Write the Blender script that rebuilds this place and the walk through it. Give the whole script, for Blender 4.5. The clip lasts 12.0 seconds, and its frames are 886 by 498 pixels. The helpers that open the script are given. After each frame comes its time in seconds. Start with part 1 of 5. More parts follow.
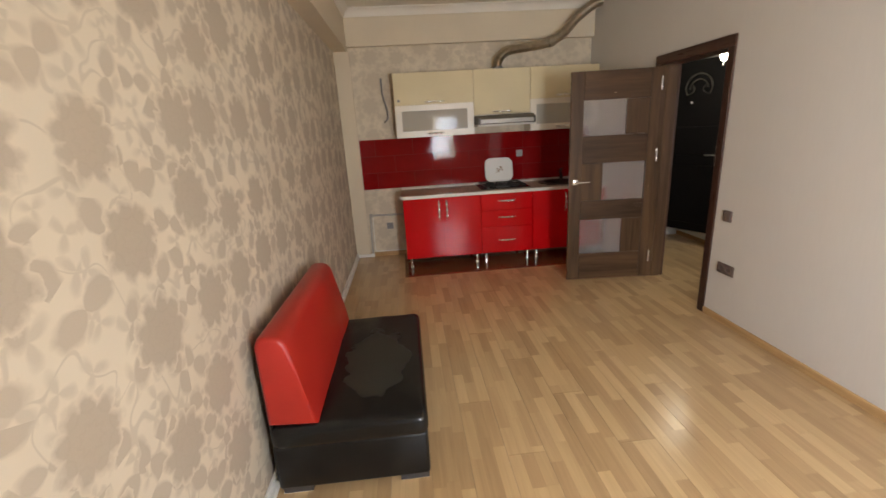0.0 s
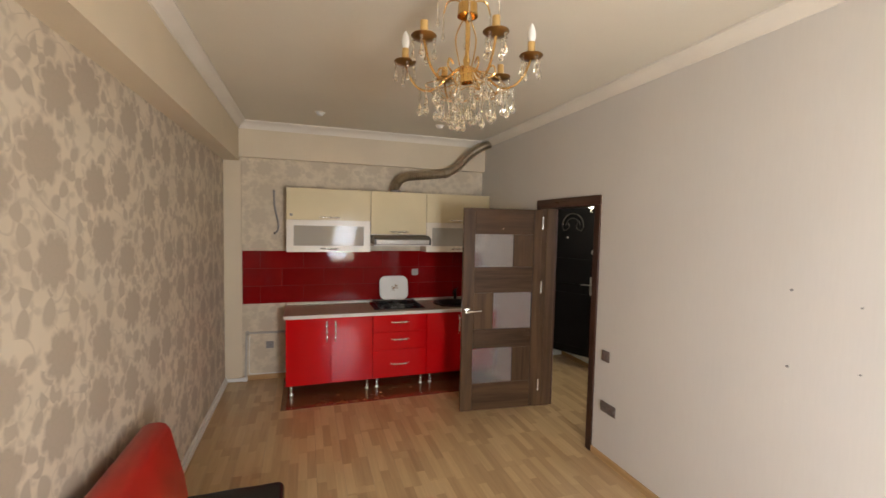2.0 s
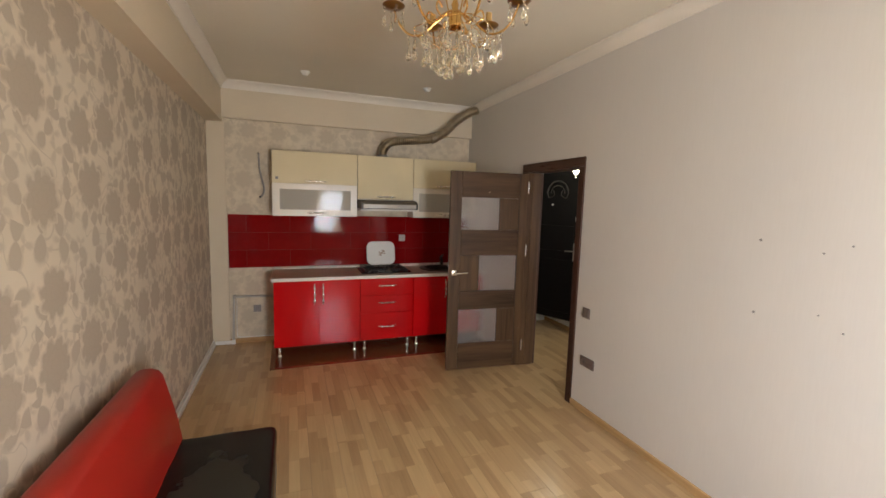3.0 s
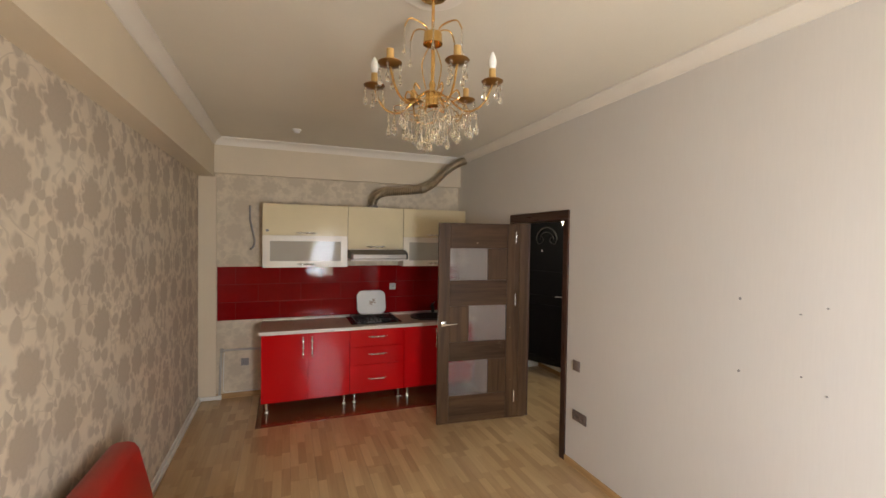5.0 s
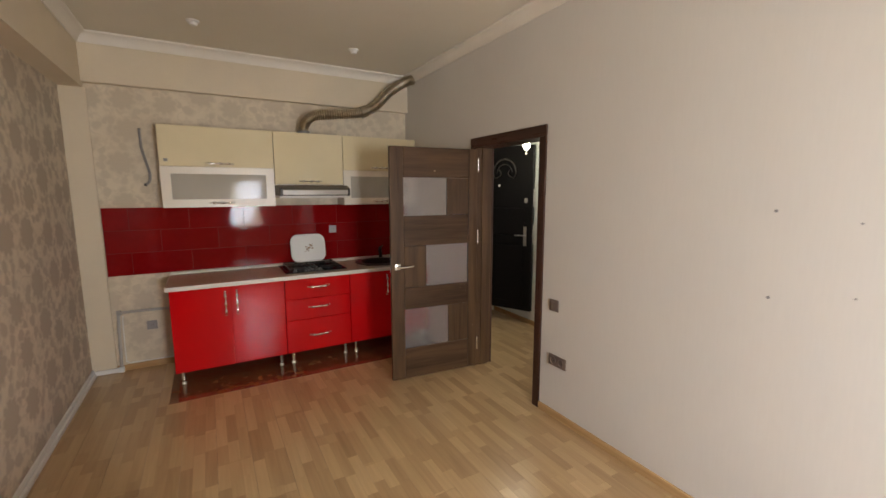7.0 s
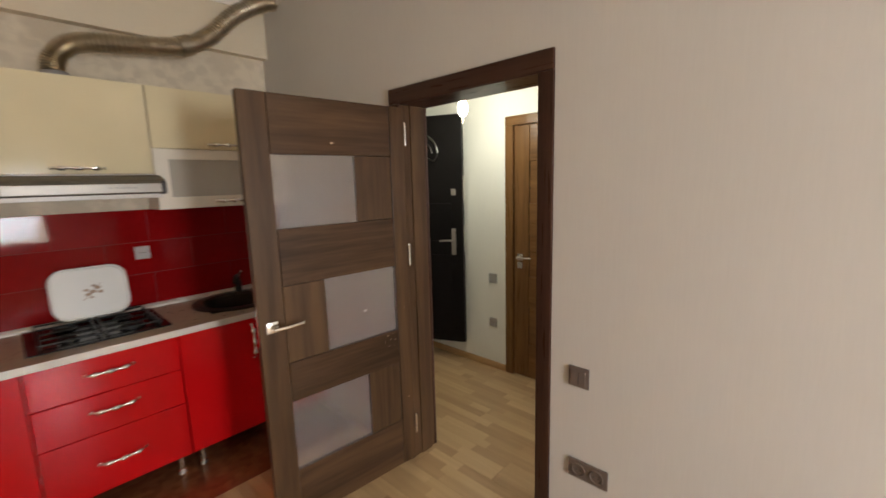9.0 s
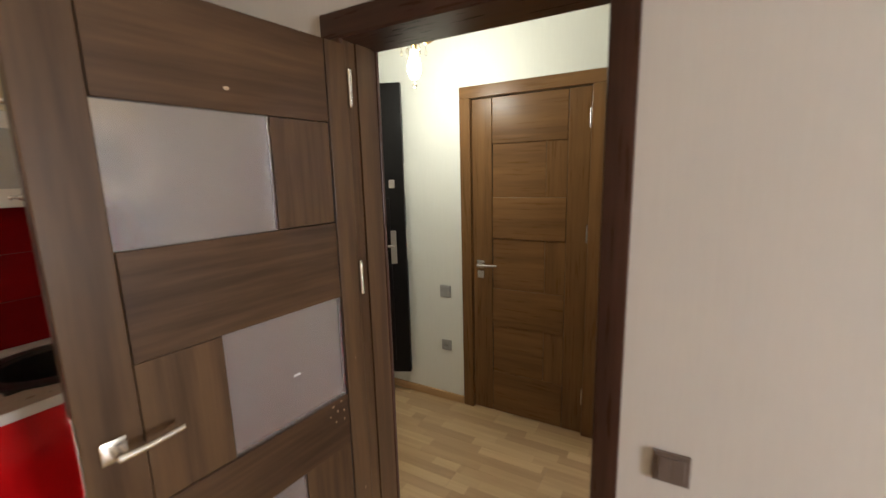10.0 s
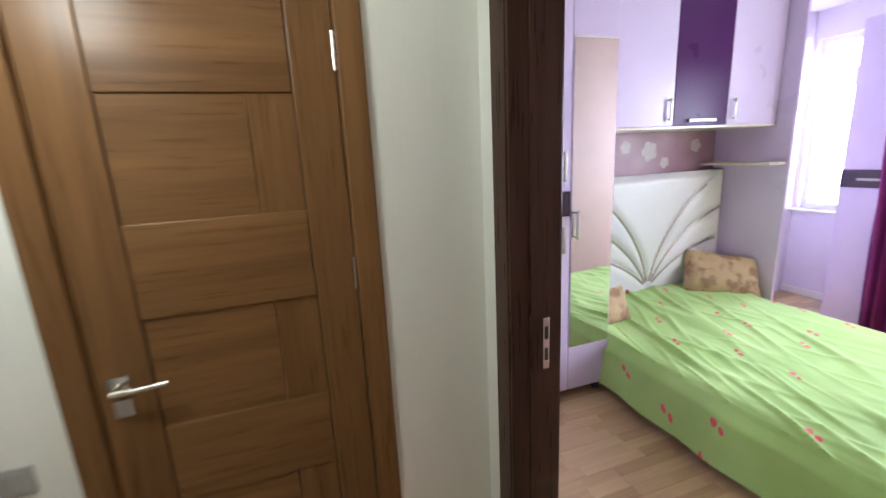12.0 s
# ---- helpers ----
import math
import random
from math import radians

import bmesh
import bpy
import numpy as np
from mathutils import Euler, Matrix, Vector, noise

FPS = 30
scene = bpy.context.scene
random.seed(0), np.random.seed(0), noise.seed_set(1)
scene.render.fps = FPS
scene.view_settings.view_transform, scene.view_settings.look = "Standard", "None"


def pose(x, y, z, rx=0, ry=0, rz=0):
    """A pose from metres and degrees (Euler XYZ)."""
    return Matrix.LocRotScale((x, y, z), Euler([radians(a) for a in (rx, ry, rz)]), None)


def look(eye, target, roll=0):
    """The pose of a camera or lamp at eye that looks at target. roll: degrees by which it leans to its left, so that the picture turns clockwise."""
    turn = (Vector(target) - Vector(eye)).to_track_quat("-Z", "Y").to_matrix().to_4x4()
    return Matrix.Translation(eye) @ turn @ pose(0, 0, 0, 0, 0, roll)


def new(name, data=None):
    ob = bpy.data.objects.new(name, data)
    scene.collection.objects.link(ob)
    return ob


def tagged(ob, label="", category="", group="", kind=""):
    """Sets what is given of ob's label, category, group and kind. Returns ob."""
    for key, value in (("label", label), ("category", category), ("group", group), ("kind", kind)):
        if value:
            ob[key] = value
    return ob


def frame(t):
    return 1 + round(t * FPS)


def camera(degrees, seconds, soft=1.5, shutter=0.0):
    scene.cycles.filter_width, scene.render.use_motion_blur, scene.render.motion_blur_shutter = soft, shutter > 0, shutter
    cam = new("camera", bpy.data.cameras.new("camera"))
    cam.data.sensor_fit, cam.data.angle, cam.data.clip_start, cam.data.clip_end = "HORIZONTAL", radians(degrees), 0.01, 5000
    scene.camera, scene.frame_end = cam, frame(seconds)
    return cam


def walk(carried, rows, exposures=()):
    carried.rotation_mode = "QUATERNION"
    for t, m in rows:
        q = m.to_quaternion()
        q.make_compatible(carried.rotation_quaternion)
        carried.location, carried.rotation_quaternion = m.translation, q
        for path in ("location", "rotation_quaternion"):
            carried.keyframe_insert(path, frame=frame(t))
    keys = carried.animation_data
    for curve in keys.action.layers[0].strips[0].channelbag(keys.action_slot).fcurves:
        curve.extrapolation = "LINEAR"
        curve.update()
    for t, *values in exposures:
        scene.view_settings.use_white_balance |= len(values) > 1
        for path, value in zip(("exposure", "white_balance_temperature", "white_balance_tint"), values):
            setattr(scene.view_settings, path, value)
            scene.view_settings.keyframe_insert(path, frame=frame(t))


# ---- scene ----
cam = camera(93.7, 12.0, 1.5, 0.5)
PATH = [
    (0, (0.386, 0.546, 1.581), (0.527, 2.462, 1.025), -3.4),
    (0.5, (0.367, 0.573, 1.632), (0.455, 2.501, 1.106), -0.7),
    (1, (0.412, 0.635, 1.739), (0.635, 2.596, 1.414), 0.5),
    (1.5, (0.455, 0.704, 1.812), (0.878, 2.652, 1.651), 0.8),
    (2, (0.501, 0.757, 1.832), (1.129, 2.652, 1.717), 1.2),
    (2.5, (0.496, 0.746, 1.734), (1.168, 2.624, 1.59), 1.7),
    (2.7, (0.474, 0.727, 1.700), (1.157, 2.598, 1.521), 1.8),
    (4.3, (0.509, 0.638, 1.740), (1.189, 2.496, 1.450), 0.4),
    (4.5, (0.508, 0.648, 1.786), (1.204, 2.514, 1.606), 0.6),
    (5, (0.532, 0.665, 1.838), (1.243, 2.534, 1.792), 0.8),
    (5.5, (0.582, 0.665, 1.805), (1.293, 2.533, 1.746), 0.9),
    (6, (0.598, 0.767, 1.777), (1.306, 2.634, 1.648), 1.0),
    (6.5, (0.594, 1.007, 1.719), (1.433, 2.81, 1.504), -0.8),
    (7, (0.635, 1.279, 1.639), (1.609, 3.004, 1.363), -0.1),
    (7.2, (0.658, 1.406, 1.630), (1.639, 3.126, 1.348), -0.1),
    (8.8, (1.160, 2.580, 1.613), (2.557, 3.976, 1.297), -1.6),
    (9, (1.243, 2.709, 1.618), (2.679, 4.064, 1.298), -1.6),
    (9.5, (1.439, 3.1, 1.596), (3.125, 4.121, 1.257), -0.7),
    (10, (1.642, 3.418, 1.579), (3.353, 4.391, 1.228), -1.5),
    (10.5, (1.874, 3.641, 1.592), (3.705, 4.358, 1.226), -1.2),
    (11, (2.188, 3.805, 1.568), (4.142, 3.992, 1.184), -2.7),
    (11.5, (2.458, 3.982, 1.564), (4.39, 3.705, 1.128), -3.8),
    (12, (2.788, 3.985, 1.567), (4.638, 3.363, 1.131), -2.9),
]
walk(cam, [(t, look(eye, target, roll)) for t, eye, target, roll in PATH], [
    (0, -0.08, 6500, 10), (0.5, -0.08, 6500, 10), (1.5, 0.06, 6500, 10), (2.5, -0.1, 6500, 10), (4.5, -0.16, 6500, 10), (7, -0.1, 6500, 10),
    (9, 0.07, 6500, 10), (9.5, 0.22, 6350, 10), (10, 0.26, 6250, 10), (11, 0.57, 6000, 10), (11.5, 0.57, 5800, 10), (12, 0.58, 5600, 10)])

# ---- light ----
world = bpy.data.worlds.new("sky")
scene.world = world
world.use_nodes = True
sky = world.node_tree.nodes.new("ShaderNodeTexSky")
sky.sky_type, sky.sun_disc, sky.sun_elevation, sky.sun_rotation = "NISHITA", False, radians(40), radians(20)
world.node_tree.links.new(sky.outputs[0], world.node_tree.nodes["Background"].inputs[0])
world.node_tree.nodes["Background"].inputs[1].default_value = 0.12


def area_lamp(name, eye, target, w, h, watts, colour):
    data = bpy.data.lights.new(name, "AREA")
    data.shape, data.size, data.size_y, data.energy, data.color = "RECTANGLE", w, h, watts, colour
    ob = new(name, data)
    ob.matrix_world = look(eye, target)
    return ob


def bulb_lamp(name, place, watts, radius, colour):
    data = bpy.data.lights.new(name, "POINT")
    data.energy, data.shadow_soft_size, data.color = watts, radius, colour
    ob = new(name, data)
    ob.location = place
    return ob


# daylight in the window openings, and the lit bulb of the hall
# the living room window: blue-white sky slanting down, and warm light thrown up from the ground outside
area_lamp("living_window_daylight", (1.45, -0.72, 1.34), (2.5, 1.9, 0.0), 0.60, 1.14, 87, (0.80, 0.92, 1.11))
area_lamp("living_window_ground_light", (1.45, -0.715, 1.34), (2.1, 2.6, 2.7), 0.60, 1.14, 44, (1.0, 0.86, 0.62))
area_lamp("bedroom_window_daylight", (5.2, -1.0, 1.75), (5.1, 2.2, 0.5), 0.80, 1.4, 35, (0.93, 0.95, 1.0))
area_lamp("bedroom_side_window_daylight", (3.55, -0.72, 1.6), (4.9, 1.6, 0.9), 0.85, 1.35, 70, (0.93, 0.95, 1.0))
bulb_lamp("hall_bulb_light", (3.48, 4.60, 2.09), 18.0, 0.09, (1.0, 1.0, 0.86))

# ---- materials ----
def nodes_of(name, rough=0.5, metal=0.0, spec=0.5, coat=0.0):
    m = bpy.data.materials.new(name)
    m.use_nodes = True
    b = m.node_tree.nodes["Principled BSDF"]
    b.inputs["Roughness"].default_value, b.inputs["Metallic"].default_value = rough, metal
    b.inputs["Specular IOR Level"].default_value, b.inputs["Coat Weight"].default_value = spec, coat
    b.inputs["Coat Roughness"].default_value = 0.06
    return m, m.node_tree, b


def node(tree, kind, **sockets):
    n = tree.nodes.new("ShaderNode" + kind)
    for key, value in sockets.items():
        s = n.inputs[int(key[1:])] if key[0] == "i" and key[1:].isdigit() else n.inputs[key]
        if hasattr(value, "is_output"):
            tree.links.new(value, s)
        else:
            s.default_value = value
    return n


def maths(tree, op, a, b=0.0, clamp=False):
    n = tree.nodes.new("ShaderNodeMath")
    n.operation, n.use_clamp = op, clamp
    for k, v in enumerate((a, b)):
        if hasattr(v, "is_output"):
            tree.links.new(v, n.inputs[k])
        else:
            n.inputs[k].default_value = v
    return n.outputs[0]


def mixed(tree, f, a, b):
    n = tree.nodes.new("ShaderNodeMix")
    n.data_type = "RGBA"
    for s, v in ((n.inputs[0], f), (n.inputs[6], a), (n.inputs[7], b)):
        if hasattr(v, "is_output"):
            tree.links.new(v, s)
        else:
            s.default_value = v if not isinstance(v, tuple) else (*v, 1)
    return n.outputs[2]


def ramp01(tree, v, lo, hi):
    n = tree.nodes.new("ShaderNodeMapRange")
    n.clamp = True
    tree.links.new(v, n.inputs[0])
    n.inputs[1].default_value, n.inputs[2].default_value = lo, hi
    return n.outputs[0]


def bumped(tree, b, height, strength, distance=0.002):
    n = node(tree, "Bump", Strength=strength, Distance=distance, Height=height)
    tree.links.new(n.outputs[0], b.inputs["Normal"])


def surf(name, col, rough=0.5, metal=0.0, var=0.08, scale=3.0, bump=0.1, bscale=150.0, coat=0.0, spec=0.5):
    """A plain surface with large blotches, fine grain and slight relief."""
    m, t, b = nodes_of(name, rough, metal, spec, coat)
    co = node(t, "TexCoord").outputs["Object"]
    big = node(t, "TexNoise", Vector=co, Scale=scale, Detail=4.0).outputs[0]
    fine = node(t, "TexNoise", Vector=co, Scale=bscale, Detail=3.0).outputs[0]
    f = ramp01(t, maths(t, "ADD", maths(t, "MULTIPLY", big, 0.75), maths(t, "MULTIPLY", fine, 0.25)), 0.3, 0.7)
    lo, hi = tuple(max(c * (1 - var), 0) for c in col), tuple(min(c * (1 + var), 1) for c in col)
    t.links.new(mixed(t, f, lo, hi), b.inputs["Base Color"])
    r = maths(t, "ADD", maths(t, "MULTIPLY", big, 0.16), rough - 0.08, True)
    t.links.new(r, b.inputs["Roughness"])
    if bump:
        bumped(t, b, fine, bump)
    return m


def wood(name, dark, light, axis, rough=0.38, scale=1.0, coat=0.0):
    """Long grain along one axis of the object."""
    m, t, b = nodes_of(name, rough, coat=coat, spec=0.2)
    co = node(t, "TexCoord").outputs["Object"]
    shift = node(t, "ObjectInfo").outputs["Random"]
    stretch = [14.0 * scale, 14.0 * scale, 14.0 * scale]
    stretch["xyz".index(axis)] = 0.9 * scale
    mp = node(t, "Mapping", Vector=co, Scale=tuple(stretch))
    off = node(t, "CombineXYZ", X=maths(t, "MULTIPLY", shift, 37.0), Y=maths(t, "MULTIPLY", shift, 11.0), Z=maths(t, "MULTIPLY", shift, 23.0))
    t.links.new(off.outputs[0], mp.inputs["Location"])
    broad = node(t, "TexNoise", Vector=mp.outputs[0], Scale=0.55, Detail=3.0, Distortion=1.2).outputs[0]
    grain = node(t, "TexNoise", Vector=mp.outputs[0], Scale=5.0, Detail=5.0, Roughness=0.5).outputs[0]
    f = ramp01(t, maths(t, "ADD", maths(t, "MULTIPLY", broad, 0.70), maths(t, "MULTIPLY", grain, 0.30)), 0.34, 0.66)
    t.links.new(mixed(t, f, dark, light), b.inputs["Base Color"])
    t.links.new(maths(t, "ADD", maths(t, "MULTIPLY", grain, 0.2), rough - 0.1, True), b.inputs["Roughness"])
    bumped(t, b, grain, 0.06, 0.001)
    return m


def flower_paper(name, u, v, ground, bloom, size=0.34, soft=0.02):
    """Floral wallpaper: scalloped blooms with leaves and stems between them."""
    m, t, b = nodes_of(name, 0.62, spec=0.3)
    sep = node(t, "SeparateXYZ", Vector=node(t, "TexCoord").outputs["Object"])
    wob = node(t, "TexNoise", Vector=node(t, "TexCoord").outputs["Object"], Scale=22.0, Detail=3.0).outputs[0]
    flat = node(t, "CombineXYZ", X=sep.outputs[u], Y=sep.outputs[v]).outputs[0]

    def layer(scale, rnd, seed):
        moved = node(t, "VectorMath", i0=flat, i1=(seed, seed * 0.7, 0.0))
        vor = node(t, "TexVoronoi", Vector=moved.outputs[0], Scale=scale, Randomness=rnd)
        vor.voronoi_dimensions = "2D"
        loc = node(t, "VectorMath", i0=moved.outputs[0], i1=vor.outputs["Position"])
        loc.operation = "SUBTRACT"
        s = node(t, "SeparateXYZ", Vector=loc.outputs[0])
        ang = maths(t, "ARCTAN2", s.outputs[1], s.outputs[0])
        rad = node(t, "VectorMath", i0=loc.outputs[0])
        rad.operation = "LENGTH"
        ids = node(t, "SeparateColor", Color=vor.outputs["Color"])
        return ang, rad.outputs["Value"], ids.outputs[0], ids.outputs[1]

    # blooms
    ang, rad, r1, r2 = layer(1 / size, 0.42, 0.0)
    ph = maths(t, "MULTIPLY", r1, 6.28)
    petal = maths(t, "ABSOLUTE", maths(t, "SINE", maths(t, "ADD", maths(t, "MULTIPLY", ang, 4.5), ph)))
    edge = maths(t, "ADD", maths(t, "MULTIPLY", petal, size * 0.07), maths(t, "MULTIPLY", r2, size * 0.06))
    edge = maths(t, "ADD", maths(t, "ADD", edge, size * 0.245), maths(t, "MULTIPLY", maths(t, "SUBTRACT", wob, 0.5), size * 0.22))
    a = ramp01(t, maths(t, "SUBTRACT", edge, rad), -soft * size, soft * size)
    inner = maths(t, "SINE", maths(t, "ADD", maths(t, "DIVIDE", rad, size * 0.016), maths(t, "MULTIPLY", petal, 2.6)))
    # leaves, two lobes each
    ang2, rad2, q1, q2 = layer(2.15 / size, 0.85, 3.7)
    lobe = maths(t, "ABSOLUTE", maths(t, "COSINE", maths(t, "ADD", ang2, maths(t, "MULTIPLY", q1, 6.28))))
    edge2 = maths(t, "MULTIPLY", maths(t, "POWER", lobe, 2.4), maths(t, "ADD", maths(t, "MULTIPLY", q2, size * 0.14), size * 0.22))
    edge2 = maths(t, "ADD", edge2, maths(t, "MULTIPLY", maths(t, "SUBTRACT", wob, 0.5), size * 0.14))
    c = ramp01(t, maths(t, "SUBTRACT", edge2, rad2), -soft * size, soft * size)
    # smaller leaves and meandering stems
    ang3, rad3, w1, w2 = layer(3.1 / size, 0.9, 8.1)
    lobe3 = maths(t, "POWER", maths(t, "ABSOLUTE", maths(t, "COSINE", maths(t, "ADD", maths(t, "MULTIPLY", ang3, 1.5), maths(t, "MULTIPLY", w1, 6.28)))), 2.0)
    edge3 = maths(t, "ADD", maths(t, "MULTIPLY", lobe3, maths(t, "ADD", maths(t, "MULTIPLY", w2, size * 0.10), size * 0.08)), maths(t, "MULTIPLY", maths(t, "SUBTRACT", wob, 0.5), size * 0.10))
    d = ramp01(t, maths(t, "SUBTRACT", edge3, rad3), -soft * size, soft * size)
    wand = node(t, "TexNoise", Vector=flat, Scale=1.5 / size, Detail=1.0, Distortion=0.8).outputs[0]
    stem = ramp01(t, maths(t, "ABSOLUTE", maths(t, "SUBTRACT", wand, 0.5)), 0.016, 0.008)
    d = maths(t, "MAXIMUM", d, stem)
    clearing = ramp01(t, maths(t, "SUBTRACT", rad, edge), size * 0.025, size * 0.045)
    c, d = maths(t, "MULTIPLY", c, clearing), maths(t, "MULTIPLY", d, clearing)
    allm = maths(t, "MAXIMUM", maths(t, "MAXIMUM", a, maths(t, "MULTIPLY", c, 0.85)), maths(t, "MULTIPLY", d, 0.5))
    weave = node(t, "TexNoise", Vector=node(t, "TexCoord").outputs["Object"], Scale=420.0, Detail=2.0).outputs[0]
    cloud = node(t, "TexNoise", Vector=node(t, "TexCoord").outputs["Object"], Scale=2.2, Detail=3.0).outputs[0]
    veins = maths(t, "MULTIPLY", maths(t, "MULTIPLY", ramp01(t, inner, 0.55, 0.95), a), 0.16)
    shade = maths(t, "SUBTRACT", allm, maths(t, "MULTIPLY", veins, -1.0))
    g2 = tuple(c * 0.9 for c in ground)
    base = mixed(t, ramp01(t, cloud, 0.35, 0.7), g2, ground)
    dk = tuple(c * 0.82 for c in bloom)
    inkc = mixed(t, veins, bloom, dk)
    t.links.new(mixed(t, maths(t, "MULTIPLY", allm, maths(t, "ADD", maths(t, "MULTIPLY", weave, 0.3), 0.8), True), base, inkc), b.inputs["Base Color"])
    bumped(t, b, maths(t, "ADD", allm, maths(t, "MULTIPLY", weave, 0.5)), 0.25, 0.0015)
    return m


def striped_paper(name, col):
    """Plain embossed paper with fine upright ribs."""
    m, t, b = nodes_of(name, 0.6, spec=0.3)
    co = node(t, "TexCoord").outputs["Object"]
    mp = node(t, "Mapping", Vector=co, Scale=(160.0, 160.0, 9.0))
    ribs = node(t, "TexNoise", Vector=mp.outputs[0], Scale=1.0, Detail=2.0).outputs[0]
    blot = node(t, "TexNoise", Vector=co, Scale=1.3, Detail=4.0).outputs[0]
    f = ramp01(t, maths(t, "ADD", maths(t, "MULTIPLY", ribs, 0.45), maths(t, "MULTIPLY", blot, 0.55)), 0.3, 0.7)
    t.links.new(mixed(t, f, tuple(c * 0.95 for c in col), col), b.inputs["Base Color"])
    bumped(t, b, ribs, 0.12, 0.0015)
    return m


def laminate(name):
    """Three-strip laminate board: each strip is a run of short staves of differing tone."""
    m, t, b = nodes_of(name, 0.3, spec=0.45, coat=0.55)
    b.inputs["Coat Roughness"].default_value = 0.19
    co = node(t, "TexCoord").outputs["Object"]
    rnd = node(t, "ObjectInfo").outputs["Random"]
    s = node(t, "SeparateXYZ", Vector=co)
    strip = maths(t, "FLOOR", maths(t, "DIVIDE", maths(t, "ADD", s.outputs[0], 0.096), 0.064))
    seed = maths(t, "ADD", maths(t, "MULTIPLY", rnd, 91.0), maths(t, "MULTIPLY", strip, 7.3))
    jump = maths(t, "FRACT", maths(t, "MULTIPLY", maths(t, "SINE", maths(t, "MULTIPLY", seed, 12.9)), 43.7))
    run = maths(t, "ADD", maths(t, "DIVIDE", s.outputs[1], 0.37), maths(t, "MULTIPLY", jump, 3.0))
    stave = maths(t, "FLOOR", run)
    cell = node(t, "CombineXYZ", X=seed, Y=stave).outputs[0]
    wn = node(t, "TexWhiteNoise", Vector=cell)
    tone = wn.outputs["Value"]
    shift = node(t, "CombineXYZ", X=maths(t, "MULTIPLY", tone, 60.0), Y=seed).outputs[0]
    moved = node(t, "VectorMath", i0=co, i1=shift).outputs[0]
    mp = node(t, "Mapping", Vector=moved, Scale=(38.0, 2.0, 1.0))
    grain = node(t, "TexNoise", Vector=mp.outputs[0], Scale=1.0, Detail=6.0, Roughness=0.6, Distortion=0.4).outputs[0]
    f = maths(t, "ADD", maths(t, "MULTIPLY", tone, 0.55), maths(t, "MULTIPLY", ramp01(t, grain, 0.15, 0.85), 0.45))
    col = mixed(t, f, (0.335, 0.203, 0.093), (0.665, 0.465, 0.245))
    edge = maths(t, "ABSOLUTE", maths(t, "SUBTRACT", maths(t, "FRACT", maths(t, "DIVIDE", maths(t, "ADD", s.outputs[0], 0.096), 0.064)), 0.5))
    line = ramp01(t, edge, 0.485, 0.5)
    endl = ramp01(t, maths(t, "ABSOLUTE", maths(t, "SUBTRACT", maths(t, "FRACT", run), 0.5)), 0.496, 0.5)
    col = mixed(t, maths(t, "MULTIPLY", maths(t, "MAXIMUM", line, endl), 0.22), col, (0.15, 0.08, 0.04))
    t.links.new(col, b.inputs["Base Color"])
    smear = node(t, "TexNoise", Vector=co, Scale=5.0, Detail=5.0).outputs[0]
    t.links.new(maths(t, "ADD", maths(t, "MULTIPLY", smear, 0.18), maths(t, "ADD", maths(t, "MULTIPLY", grain, 0.06), 0.20)), b.inputs["Roughness"])
    bumped(t, b, grain, 0.05, 0.0008)
    return m


def mottled_sheet(name):
    """Glossy red-brown with a fine mosaic of darker and lighter flecks."""
    m, t, b = nodes_of(name, 0.2, spec=0.5, coat=1.0)
    b.inputs["Coat Roughness"].default_value = 0.07
    co = node(t, "TexCoord").outputs["Object"]
    cells = node(t, "TexVoronoi", Vector=co, Scale=26.0, Randomness=0.55)
    tone = node(t, "SeparateColor", Color=cells.outputs["Color"]).outputs[0]
    big = node(t, "TexNoise", Vector=co, Scale=3.5, Detail=4.0).outputs[0]
    f = maths(t, "ADD", maths(t, "MULTIPLY", tone, 0.6), maths(t, "MULTIPLY", ramp01(t, big, 0.3, 0.7), 0.4))
    t.links.new(mixed(t, f, (0.130, 0.046, 0.019), (0.255, 0.098, 0.040)), b.inputs["Base Color"])
    t.links.new(maths(t, "ADD", maths(t, "MULTIPLY", big, 0.2), 0.12), b.inputs["Roughness"])
    bumped(t, b, cells.outputs["Distance"], 0.03, 0.0006)
    return m


def worn_hide(name):
    """Black leatherette with a dull, scuffed patch where people sit."""
    m, t, b = nodes_of(name, 0.3, spec=0.3)
    co = node(t, "TexCoord").outputs["Object"]
    s = node(t, "SeparateXYZ", Vector=co)
    n1 = node(t, "TexNoise", Vector=co, Scale=7.0, Detail=5.0).outputs[0]
    fine = node(t, "TexNoise", Vector=co, Scale=240.0, Detail=2.0).outputs[0]
    dx = maths(t, "POWER", maths(t, "DIVIDE", maths(t, "SUBTRACT", s.outputs[0], 0.14), 0.17), 2.0)
    dy = maths(t, "POWER", maths(t, "DIVIDE", maths(t, "SUBTRACT", s.outputs[1], 2.62), 0.34), 2.0)
    f = ramp01(t, maths(t, "ADD", maths(t, "ADD", dx, dy), maths(t, "MULTIPLY", n1, 2.4)), 2.15, 1.95)
    f = maths(t, "MULTIPLY", f, maths(t, "GREATER_THAN", s.outputs[2], 0.352))
    t.links.new(mixed(t, f, (0.007, 0.007, 0.007), (0.030, 0.029, 0.022)), b.inputs["Base Color"])
    t.links.new(maths(t, "ADD", maths(t, "MULTIPLY", f, 0.3), 0.26), b.inputs["Roughness"])
    bumped(t, b, maths(t, "ADD", fine, maths(t, "MULTIPLY", n1, f)), 0.08, 0.002)
    return m


